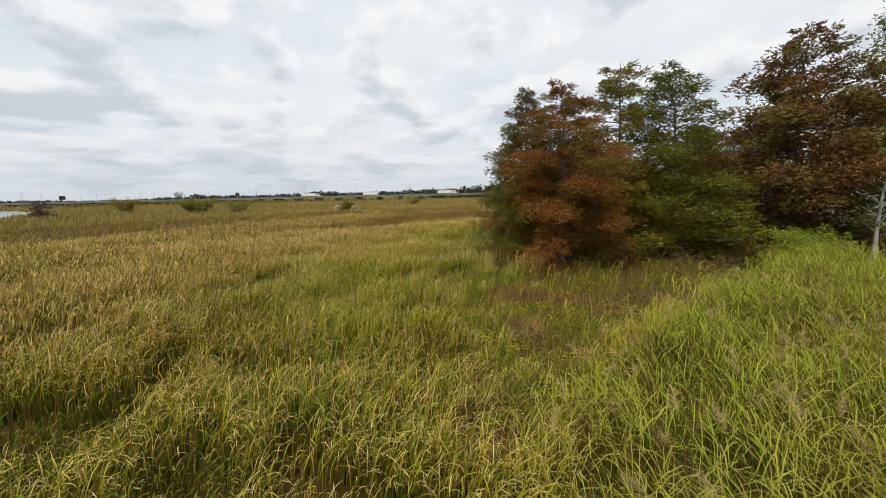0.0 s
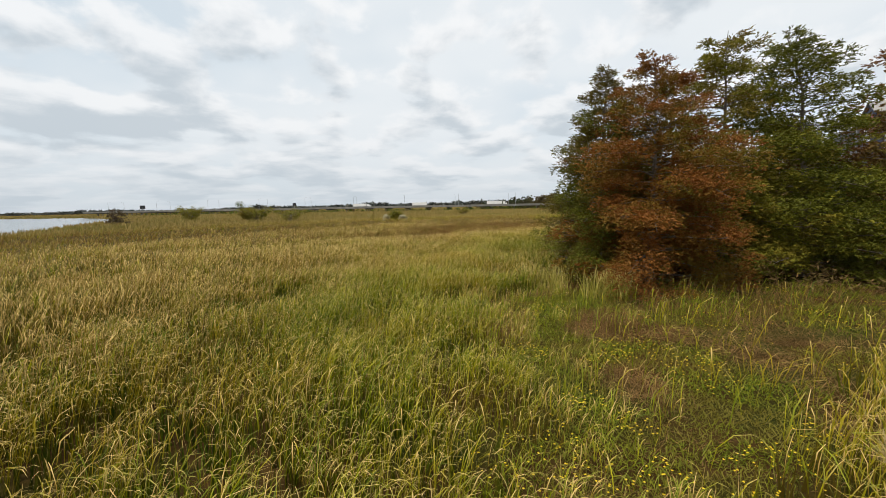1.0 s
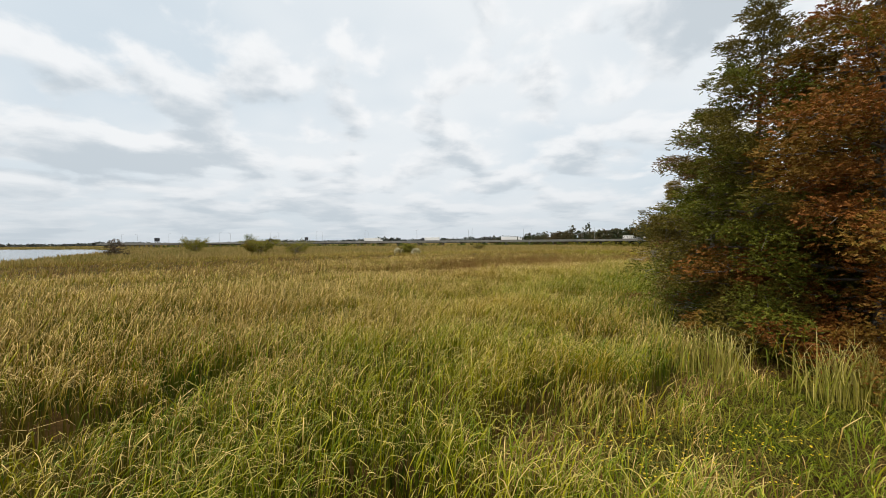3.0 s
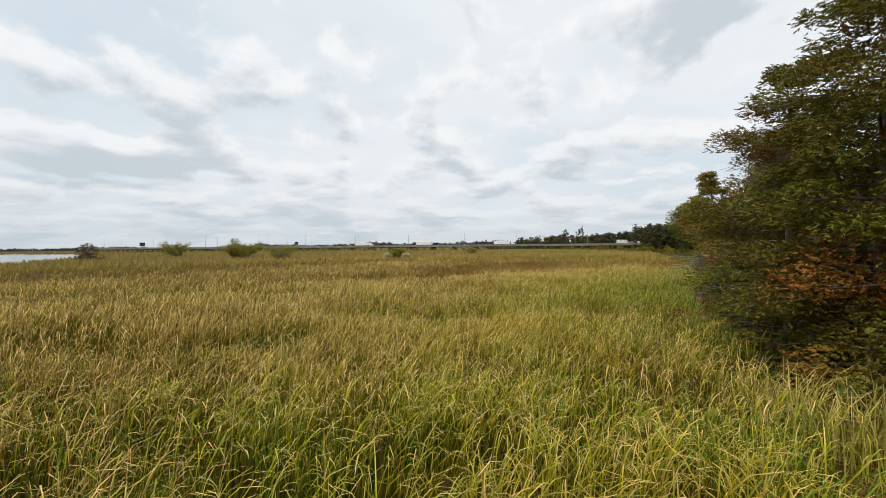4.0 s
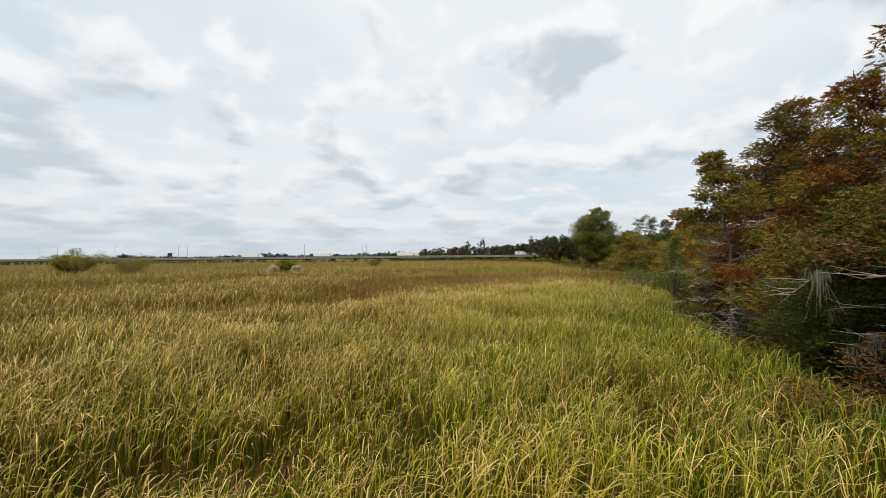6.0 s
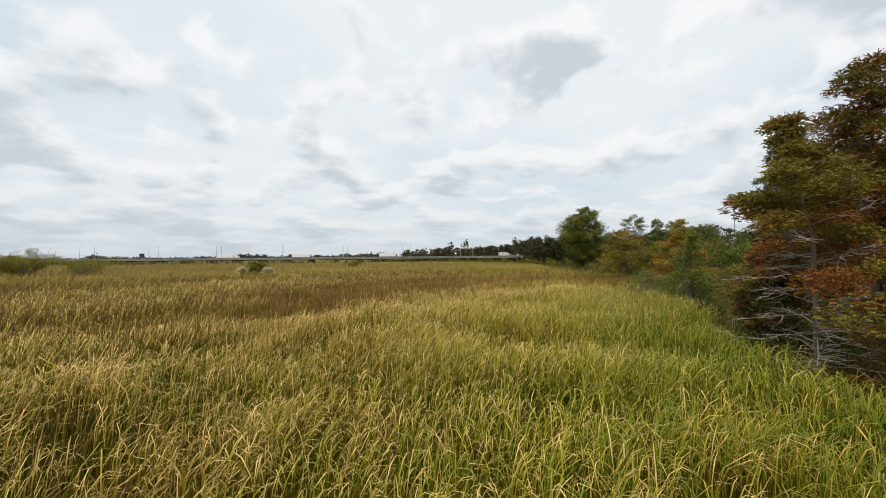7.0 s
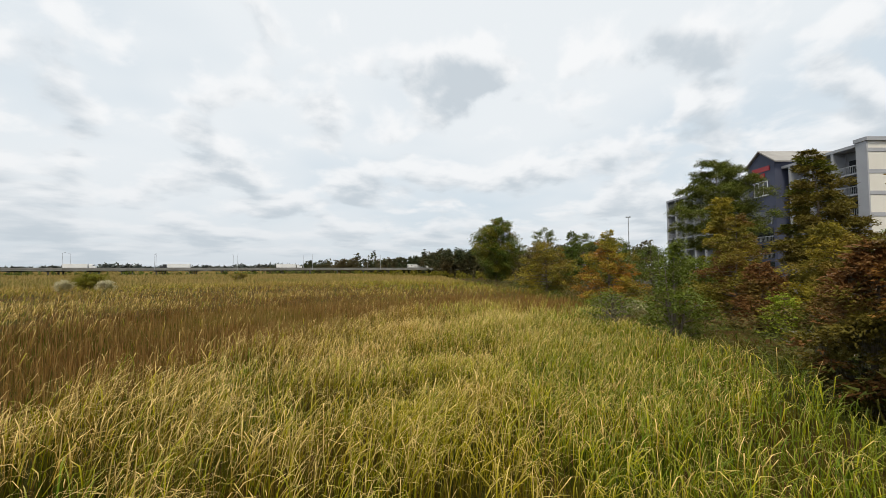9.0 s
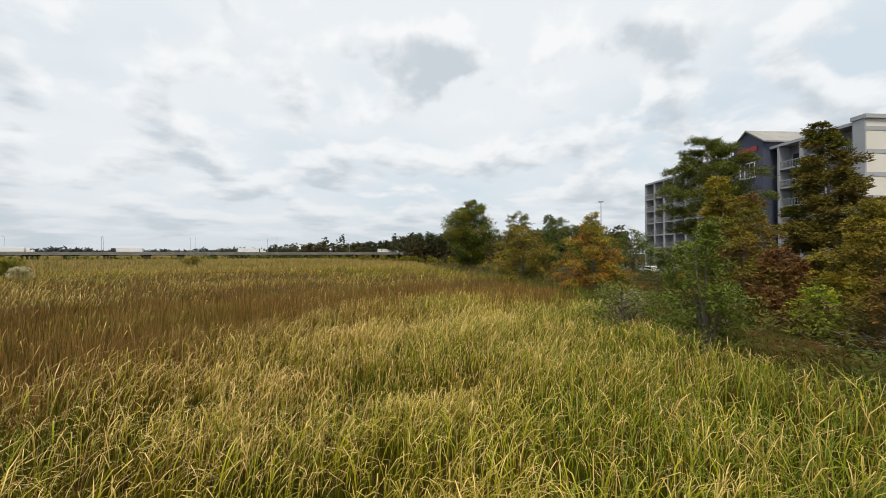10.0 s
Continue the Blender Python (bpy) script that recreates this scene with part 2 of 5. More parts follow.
M = {
    "ground": surface("marsh_soil", (0.045, 0.026, 0.008), (0.085, 0.05, 0.016), 0.5, 0.95, 0.6, fine=9.0, c3=(0.035, 0.045, 0.008), c3_scale=0.25, spec=0.05),
    "marsh": leafy("marsh_blades", (0.075, 0.13, 0.002), (0.34, 0.315, 0.006), (0.26, 0.195, 0.008), 0.15, (0.68, 0.50, 0.20), 0.55, 0.55, tip_share=0.85, translucent=0.14),
    "lush": leafy("lush_blades", (0.045, 0.095, 0.003), (0.19, 0.215, 0.008), (0.13, 0.15, 0.008), 0.2, (0.50, 0.40, 0.14), 0.7, 0.55, tip_share=0.7, translucent=0.14),
    "straw": leafy("straw_blades", (0.15, 0.13, 0.01), (0.32, 0.215, 0.024), (0.30, 0.185, 0.028), 0.2, (0.72, 0.52, 0.215), 0.28, 0.55, tip_share=0.7, translucent=0.14),
    "brown": leafy("brown_reed", (0.11, 0.052, 0.013), (0.25, 0.14, 0.035), (0.20, 0.135, 0.03), 0.07, (0.35, 0.215, 0.08), 0.5, 0.55, translucent=0.14),
    "reed": leafy("fresh_reed", (0.16, 0.24, 0.014), (0.36, 0.41, 0.04), (0.27, 0.27, 0.03), 0.3, (0.48, 0.40, 0.12), 0.7, tip_share=0.6, translucent=0.2),
    "farmarsh": leafy("far_marsh", (0.20, 0.15, 0.035), (0.36, 0.26, 0.085), (0.17, 0.17, 0.03), 0.03, (0.42, 0.30, 0.11), 0.4, 0.54, translucent=0.14),
    "herb": leafy("low_herb", (0.07, 0.115, 0.005), (0.25, 0.265, 0.018), (0.18, 0.15, 0.025), 0.5),
    # darkened green, tree shade painted into the brush colour
    "brush": leafy("brush_shade_in_colour", (0.045, 0.065, 0.01), (0.10, 0.115, 0.018), (0.10, 0.085, 0.02), 0.4),
    "flower": leafy("yellow_petal", (0.75, 0.55, 0.02), (0.8, 0.6, 0.05), (0.7, 0.5, 0.02), 1.0),
    "litter": leafy("dry_litter", (0.16, 0.08, 0.028), (0.36, 0.22, 0.085), (0.15, 0.09, 0.03), 0.6),
    "rust": leafy("rust_needles", (0.165, 0.06, 0.014), (0.28, 0.112, 0.024), (0.20, 0.12, 0.02), 0.35, patch_at=0.55),
    "darkrust": leafy("dark_rust_needles", (0.125, 0.058, 0.02), (0.21, 0.105, 0.034), (0.16, 0.135, 0.03), 0.3, patch_at=0.52),
    "rustolive": leafy("rust_olive_needles", (0.165, 0.082, 0.015), (0.26, 0.13, 0.024), (0.18, 0.14, 0.02), 0.5),
    "darkgreen": leafy("dark_green_needles", (0.05, 0.08, 0.011), (0.105, 0.125, 0.018), (0.07, 0.085, 0.012), 0.5),
    "green": leafy("green_needles", (0.08, 0.10, 0.011), (0.185, 0.18, 0.02), (0.10, 0.105, 0.012), 0.35),
    "olive": leafy("olive_needles", (0.13, 0.12, 0.014), (0.23, 0.19, 0.03), (0.22, 0.14, 0.03), 0.35, patch_at=0.55),
    "olivegreen": leafy("olive_green_needles", (0.12, 0.135, 0.012), (0.24, 0.22, 0.025), (0.19, 0.155, 0.02), 0.4),
    "orange": leafy("orange_needles", (0.29, 0.125, 0.02), (0.40, 0.20, 0.035), (0.28, 0.18, 0.03), 0.35),
    "lime": leafy("lime_leaf", (0.17, 0.23, 0.015), (0.27, 0.32, 0.03), (0.20, 0.23, 0.02), 0.5),
    "darkolive": leafy("dark_olive_needles", (0.09, 0.08, 0.012), (0.175, 0.14, 0.022), (0.13, 0.10, 0.02), 0.35),
    "yellow": leafy("yellow_needles", (0.28, 0.21, 0.02), (0.45, 0.35, 0.04), (0.21, 0.19, 0.025), 0.4),
    "deep": leafy("deep_green_leaf", (0.06, 0.10, 0.015), (0.12, 0.16, 0.028), (0.13, 0.15, 0.025), 0.3, rough=0.4),
    "fresh": leafy("fresh_green_leaf", (0.085, 0.13, 0.014), (0.17, 0.205, 0.028), (0.10, 0.12, 0.018), 0.5, rough=0.4),
    "pine": leafy("pine_needles", (0.07, 0.10, 0.014), (0.15, 0.165, 0.03), (0.11, 0.12, 0.02), 0.4),
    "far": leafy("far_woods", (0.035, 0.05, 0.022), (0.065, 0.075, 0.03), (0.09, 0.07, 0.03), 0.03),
    # pale blue-grey leaves: the haze of distance is painted into the colour
    "hazy": leafy("woods_haze_in_colour", (0.075, 0.09, 0.085), (0.11, 0.125, 0.115), (0.10, 0.10, 0.085), 0.03),
    # dark greens that carry the shade inside the grass and under the trees
    "stem": leafy("stems_shade_in_colour", (0.035, 0.065, 0.003), (0.09, 0.105, 0.006), (0.11, 0.08, 0.012), 0.3, translucent=0.1),
    "brownleaf": leafy("withered_leaf", (0.07, 0.045, 0.03), (0.12, 0.08, 0.05), (0.09, 0.07, 0.03), 0.4),
    "brownbrush": leafy("brown_brush", (0.10, 0.06, 0.026), (0.25, 0.16, 0.07), (0.12, 0.09, 0.03), 0.5),
    "tuft": leafy("pale_tuft", (0.26, 0.26, 0.03), (0.50, 0.42, 0.12), (0.36, 0.30, 0.06), 0.6, (0.66, 0.52, 0.22), 0.6, 0.55, tip_share=0.7, translucent=0.15),
    "plume": leafy("seed_plume", (0.34, 0.25, 0.10), (0.46, 0.36, 0.17), (0.30, 0.22, 0.09), 0.8),
    "moss": leafy("hanging_moss", (0.15, 0.14, 0.11), (0.26, 0.245, 0.195), (0.13, 0.12, 0.10), 1.0),
    "bark": surface("grey_bark", (0.13, 0.10, 0.08), (0.22, 0.19, 0.16), 1.2, 0.9, 0.8, stretch=(6, 6, 1), fine=14.0),
    "palebark": surface("pale_bark", (0.42, 0.40, 0.36), (0.55, 0.53, 0.49), 1.5, 0.8, 0.4, fine=20.0),
    "deadwood": surface("bleached_wood", (0.24, 0.21, 0.18), (0.38, 0.345, 0.30), 1.5, 0.85, 0.5, fine=20.0),
    "bloom": leafy("white_bloom", (0.42, 0.38, 0.22), (0.62, 0.57, 0.40), (0.30, 0.28, 0.12), 0.6),
    "concrete": surface("weathered_concrete", (0.17, 0.165, 0.15), (0.24, 0.235, 0.22), 0.2, 0.85, 0.2),
    "asphalt": surface("asphalt", (0.045, 0.045, 0.047), (0.07, 0.07, 0.07), 0.4, 0.9, 0.3),
    "steel": surface("galvanised_steel", (0.35, 0.36, 0.37), (0.45, 0.46, 0.47), 1.0, 0.45, 0.05, 0.7),
    "whitepaint": surface("white_paint", (0.75, 0.75, 0.74), (0.8, 0.8, 0.79), 0.4, 0.4, 0.0),
    "wallgrey": surface("grey_render", (0.34, 0.355, 0.39), (0.40, 0.41, 0.45), 0.3, 0.8, 0.1),
    "wallcream": surface("cream_render", (0.66, 0.64, 0.59), (0.72, 0.70, 0.65), 0.3, 0.8, 0.1),
    "walldark": surface("slate_blue_render", (0.055, 0.065, 0.11), (0.07, 0.08, 0.13), 0.3, 0.7, 0.1),
    "roof": surface("light_metal_roof", (0.26, 0.25, 0.24), (0.33, 0.32, 0.31), 0.5, 0.6, 0.1),
    # darker copy of the grey render, balcony shade painted into the colour
    "inner": surface("balcony_wall_shade_in_colour", (0.20, 0.21, 0.24), (0.26, 0.27, 0.30), 0.5, 0.8, 0.1),
    "sign": surface("red_sign_paint", (0.30, 0.012, 0.02), (0.36, 0.018, 0.028), 1.0, 0.4, 0.0),
    "darkpaint": surface("dark_paint", (0.03, 0.03, 0.035), (0.05, 0.05, 0.055), 0.5, 0.4, 0.0),
    "rubber": surface("rubber", (0.02, 0.02, 0.02), (0.03, 0.03, 0.03), 2.0, 0.9, 0.1),
}


def glass_material(name, tint, rough):
    m, n, l = material(name)
    b = n.new("ShaderNodeBsdfPrincipled")
    b.inputs["Base Color"].default_value = (*tint, 1)
    b.inputs["Roughness"].default_value = rough
    b.inputs["Specular IOR Level"].default_value = 0.8
    l.new(b.outputs[0], n.new("ShaderNodeOutputMaterial").inputs[0])
    return m, n, l, b


M["glass"] = glass_material("dark_window_glass", (0.02, 0.025, 0.03), 0.05)[0]
wm, n_, l_, b_ = glass_material("lake_water", (0.04, 0.05, 0.05), 0.08)
bp_ = n_.new("ShaderNodeBump")
bp_.inputs["Strength"].default_value, bp_.inputs["Distance"].default_value = 0.25, 0.1
l_.new(noise_of(n_, l_, 0.6, 4), bp_.inputs["Height"])
l_.new(bp_.outputs[0], b_.inputs["Normal"])
M["water"] = wm


# ---------- mesh helpers ----------
def tri_mesh(name, verts, tris, mat, uv=None, smooth=False):
    verts, tris = np.asarray(verts, np.float32), np.asarray(tris, np.int32)
    me = bpy.data.meshes.new(name)
    me.vertices.add(len(verts))
    me.vertices.foreach_set("co", verts.ravel())
    me.loops.add(len(tris) * 3)
    me.loops.foreach_set("vertex_index", tris.ravel())
    me.polygons.add(len(tris))
    me.polygons.foreach_set("loop_start", np.arange(0, len(tris) * 3, 3, dtype=np.int32))
    if uv is not None:
        me.uv_layers.new(name="UVMap").data.foreach_set("uv", np.asarray(uv, np.float32)[tris.ravel()].ravel())
    if smooth:
        me.polygons.foreach_set("use_smooth", np.ones(len(tris), bool))
    me.update(calc_edges=True)
    me.materials.append(mat)
    return me


def thing(name, at=(0, 0, 0), turn=0.0, label="", category="", group="", kind=""):
    ob = new(name)
    ob.empty_display_size = 0.3
    ob.matrix_basis = pose(*at, 0, 0, turn)
    return tagged(ob, label, category, group, kind)


def part(name, mesh, material_, parent, label=""):
    """One mesh object under a thing or a part; mesh is a bmesh or a mesh."""
    if isinstance(mesh, bmesh.types.BMesh):
        me = bpy.data.meshes.new(name)
        mesh.to_mesh(me)
        mesh.free()
        me.materials.append(material_)
    else:
        me = mesh
    ob = new(name, me)
    ob.parent = parent
    return tagged(ob, label)


def box(bm, x0, y0, z0, x1, y1, z1, bevel=0.0):
    r = bmesh.ops.create_cube(bm, size=1)
    m = Matrix.Translation(((x0 + x1) / 2, (y0 + y1) / 2, (z0 + z1) / 2)) @ Matrix.Diagonal((x1 - x0, y1 - y0, z1 - z0, 1))
    bmesh.ops.transform(bm, matrix=m, verts=r["verts"])
    if bevel:
        es = list({e for v in r["verts"] for e in v.link_edges})
        bmesh.ops.bevel(bm, geom=es, offset=bevel, segments=1, affect="EDGES")
    return bm


def boxes(*items, bevel=0.0):
    bm = bmesh.new()
    for it in items:
        box(bm, *it, bevel=bevel)
    return bm


def cyl(bm, p, q, r0, r1, seg=8):
    p, q = Vector(p), Vector(q)
    d = q - p
    m = Matrix.Translation((p + q) / 2) @ d.to_track_quat("Z", "Y").to_matrix().to_4x4()
    bmesh.ops.create_cone(bm, cap_ends=True, segments=seg, radius1=r0, radius2=r1, depth=d.length, matrix=m)
    return bm


def value_noise(x, y, scale, seed=0):
    """Smooth 0..1 noise over the plan."""
    x, y = np.asarray(x, float) / scale + 1000.0, np.asarray(y, float) / scale + 1000.0
    xi, yi = np.floor(x).astype(np.int64), np.floor(y).astype(np.int64)
    fx, fy = x - xi, y - yi
    fx, fy = fx * fx * (3 - 2 * fx), fy * fy * (3 - 2 * fy)

    def h(a, b):
        v = (a * 374761393 + b * 668265263 + seed * 974711) & 0x7FFFFFFF
        v = ((v ^ (v >> 13)) * 1274126177) & 0x7FFFFFFF
        return ((v ^ (v >> 16)) & 0xFFFF) / 65535.0

    return (h(xi, yi) * (1 - fx) + h(xi + 1, yi) * fx) * (1 - fy) + (h(xi, yi + 1) * (1 - fx) + h(xi + 1, yi + 1) * fx) * fy


def strips(base, az, tilt, bend, length, width, levels, twist=None, power=1.4, belly=0.35, roll=None):
    """Curved tapering blades: verts, tris and uv. tilt: from upright at the foot; bend: added towards the tip."""
    n = len(base)
    pts = [np.asarray(base, float)]
    ang0 = np.asarray(tilt, float)
    share = np.linspace(1.5, 0.5, levels) if levels > 1 else np.ones(1)
    share /= share.sum()
    run = np.concatenate([[0], np.cumsum(share)])
    for k in range(1, levels + 1):
        a = ang0 + bend * ((run[k - 1] + run[k]) / 2) ** power
        step = (length * share[k - 1])[:, None] * np.stack([np.sin(a) * np.cos(az), np.sin(a) * np.sin(az), np.cos(a)], -1)
        pts.append(pts[-1] + step)
    tw = az + math.pi / 2 + (0 if twist is None else twist)
    rl = np.zeros(n) if roll is None else roll
    side = np.stack([np.cos(tw) * np.cos(rl), np.sin(tw) * np.cos(rl), np.sin(rl)], -1)
    vs, uvs = [], []
    for k in range(levels):
        u = run[k]
        w = width * (0.45 + 0.55 * min(1.0, u / belly)) * (1 - max(0.0, u - belly) / (1 - belly) * 0.75) * 0.5
        vs += [pts[k] - side * w[:, None], pts[k] + side * w[:, None]]
        uvs += [(0, u), (1, u)]
    vs.append(pts[levels])
    uvs.append((0.5, 1))
    per = 2 * levels + 1
    verts = np.stack(vs, 1).reshape(-1, 3)
    t = []
    for k in range(levels - 1):
        a = 2 * k
        t += [(a, a + 1, a + 3), (a, a + 3, a + 2)]
    t.append((2 * levels - 2, 2 * levels - 1, 2 * levels))
    tris = (np.arange(n)[:, None, None] * per + np.array(t)[None]).reshape(-1, 3)
    uv = np.tile(np.array(uvs), (n, 1))
    return verts, tris, uv


def joined(*chunks):
    vs, ts, us, o = [], [], [], 0
    for v, t, u in chunks:
        vs.append(v), ts.append(t + o), us.append(u)
        o += len(v)
    return np.concatenate(vs), np.concatenate(ts), np.concatenate(us)


# ---------- the plan ----------
SHORE_Y = [0, 35, 39, 47, 60, 72, 82, 95, 120, 150, 190, 260, 420]
SHORE_X = [26, 26, 3.5, 4.6, 8.0, 13.4, 17.6, 25, 33, 38, 46, 62, 75]


def shore(y):
    return np.interp(y, SHORE_Y, SHORE_X)


WATER = [(-132, 92), (-150, 112), (-186, 150), (-222, 195), (-300, 262), (-420, 330), (-900, 380), (-900, -300), (-170, -300), (-128, 20)]


def in_poly(x, y, poly):
    inside = np.zeros(np.shape(x), bool)
    for (x0, y0), (x1, y1) in zip(poly, poly[1:] + poly[:1]):
        cross = ((y0 > y) != (y1 > y)) & (x < (x1 - x0) * (y - y0) / (y1 - y0 + 1e-9) + x0)
        inside ^= cross
    return inside


def clearing(x, y):
    """About 1 inside the low clearing before the trees, 0 outside."""
    wob = (value_noise(x, y, 3.0, 5) - 0.5) * 3.0
    left = np.interp(y, [8, 14, 20, 25, 30, 35, 38], [2.0, 0.5, 0.5, 0.0, -4.0, -0.5, 3.0])
    right = np.interp(y, [8, 14, 18, 25, 36], [3.0, 5.0, 8.5, 15.0, 27.0])
    d = np.minimum(np.minimum(x - left, right - x), np.minimum(y - 12.0, 44.0 - y)) + wob
    return np.clip(d / 1.5, 0, 1)


def brown_zone(x, y):
    edge = np.interp(x, [-80, -40, -15, -8, -4, 3, 10, 20, 30], [60, 62, 69, 76, 82, 89, 93, 89, 98])
    wob = (value_noise(x, y, 9.0, 8) - 0.5) * 5.0
    return np.clip((y - edge + 1.5 + wob) / 6.0, 0, 1) * np.clip((165 - y + wob * 8) / 50, 0.4, 1) * np.clip((x + 40 + wob) / 26, 0.45, 1) * 0.96


PATH_XY = np.array([(2.7, 3.7), (1.6, 9.7), (-0.6, 15.5), (-3.7, 27.8), (-5.2, 34.4), (-5.0, 46.8), (-3.9, 53.1), (-2.5, 59.7), (-0.15, 65.9), (6, 80)])


def near_line(x, y):
    """Distance in plan from the flight line's corridor."""
    best = np.full(np.shape(x), 1e9)
    for (ax, ay), (bx, by) in zip(PATH_XY[:-1], PATH_XY[1:]):
        t = np.clip(((x - ax) * (bx - ax) + (y - ay) * (by - ay)) / ((bx - ax) ** 2 + (by - ay) ** 2), 0, 1)
        best = np.minimum(best, np.hypot(x - ax - t * (bx - ax), y - ay - t * (by - ay)))
    return best


# ---------- ground and water ----------
def build_ground():
    rings = [0, 4, 8, 12, 17, 23, 30, 40, 55, 75, 100, 140, 200, 300, 450, 700, 1100, 1800, 3000, 4800]
    seg = 96
    vs, fs = [(0, 40, 0)], []
    for r in rings[1:]:
        for k in range(seg):
            a = 2 * math.pi * k / seg
            x, y = r * math.cos(a), 40 + r * math.sin(a)
            z = 0.25 * (float(value_noise(x, y, 4.0, 3)) - 0.5) * min(1, 80 / (r + 1))
            vs.append((x, y, z))
    for k in range(seg):
        fs.append((0, 1 + k, 1 + (k + 1) % seg))
    for i in range(len(rings) - 2):
        a, b = 1 + i * seg, 1 + (i + 1) * seg
        for k in range(seg):
            k2 = (k + 1) % seg
            fs += [(a + k, b + k, b + k2), (a + k, b + k2, a + k2)]
    tagged(new("ground", tri_mesh("ground", vs, fs, M["ground"])), "dark wet marsh soil with moss and dead stalks", "ground", kind="structure")
    bm = bmesh.new()
    bm.faces.new([bm.verts.new((x, y, 0.18)) for x, y in WATER])
    me = bpy.data.meshes.new("water")
    bm.to_mesh(me)
    me.materials.append(M["water"])
    tagged(new("water", me), "calm grey lake water beyond the marsh", "water", kind="structure")


build_ground()


# ---------- grasses ----------
def scatter(rng, x0, x1, y0, y1, density):
    n = int((x1 - x0) * (y1 - y0) * density)
    return rng.uniform(x0, x1, n), rng.uniform(y0, y1, n)


def marsh_open(x, y):
    return (x < shore(y)) & ~in_poly(x, y, WATER)


# sunken greener troughs in the grass: centre, half length, half width, turn
TROUGHS = [(-8.2, 65.2, 4.2, 1.0, 58), (-1.5, 71.5, 2.6, 0.8, 20), (-26.0, 54.6, 4.5, 1.2, 25), (-42.0, 61.0, 6.0, 1.3, 10), (-34.0, 66.0, 5.0, 1.2, 20), (-12.0, 29.5, 3.4, 1.3, 60), (-9.0, 12.4, 2.5, 1.2, 10), (-3.4, 11.0, 1.5, 0.9, 0), (-16.5, 40.0, 4.0, 1.0, 30)]


def hollows(x, y):
    """About 1 in the sunken troughs, 0 elsewhere."""
    wob = 0.7 * (value_noise(x, y, 2.0, 61) - 0.5)
    best = np.zeros(np.shape(x))
    for cx, cy, a, b, turn in TROUGHS:
        c, s_ = math.cos(radians(turn)), math.sin(radians(turn))
        u, v = ((x - cx) * c + (y - cy) * s_) / a, ((y - cy) * c - (x - cx) * s_) / b
        best = np.maximum(best, np.clip((1.15 - np.hypot(u, v) + wob) / 0.5, 0, 1))
    return best


def tops(x, y):
    """Height of the grass over the plan, with swells, hollows and worn gaps."""
    h = 1.75 + 0.55 * (value_noise(x, y, 7.0, 1) - 0.5) + 0.65 * (value_noise(x, y, 2.4, 2) - 0.5)
    gap = value_noise(x * 0.6 + y * 0.35, y - x * 0.3, 4.2, 11)
    return np.where(gap < 0.32, h * (0.72 + 0.28 * gap / 0.32), h) * (1 - 0.5 * hollows(x, y))


def clumped(rng, x, y, strength=0.75):
    """Keeps points in clumps, with gaps between."""
    c = value_noise(x, y, 0.55, 51) * 0.6 + value_noise(x, y, 1.5, 52) * 0.4
    return rng.random(len(x)) < 1 - strength + strength * np.clip((c - 0.30) / 0.32, 0, 1)


def blades(rng, x, y, levels, wide, straight=0.0, scale=1.0):
    """Arching leaves, most of them leaning with the wind, their tips hanging over."""
    n = len(x)
    h = tops(x, y) * rng.uniform(0.6, 1.1, n) * scale
    length = h * rng.uniform(0.42, 0.8, n)
    az = rng.normal(0.25, 1.15, n)
    tilt = np.abs(rng.normal(0.08, 0.12, n))
    arch = rng.random(n) < 0.8
    bend = np.where(arch, rng.uniform(1.5, 3.0, n), rng.uniform(0.1, 0.9, n)) * (1 - straight)
    foot = h - length * np.where(bend > 1.3, 0.66, 0.93)
    base = np.stack([x, y, np.maximum(foot, 0.02)], -1)
    return strips(base, az, tilt, bend, length, wide * rng.uniform(0.55, 1.4, n), levels, rng.normal(0, 0.7, n), 1.7, 0.6)


def stuff(name, chunk, mat, label, category="grass"):
    tagged(new(name, tri_mesh(name, chunk[0], chunk[1], mat, chunk[2])), label, category, kind="stuff")


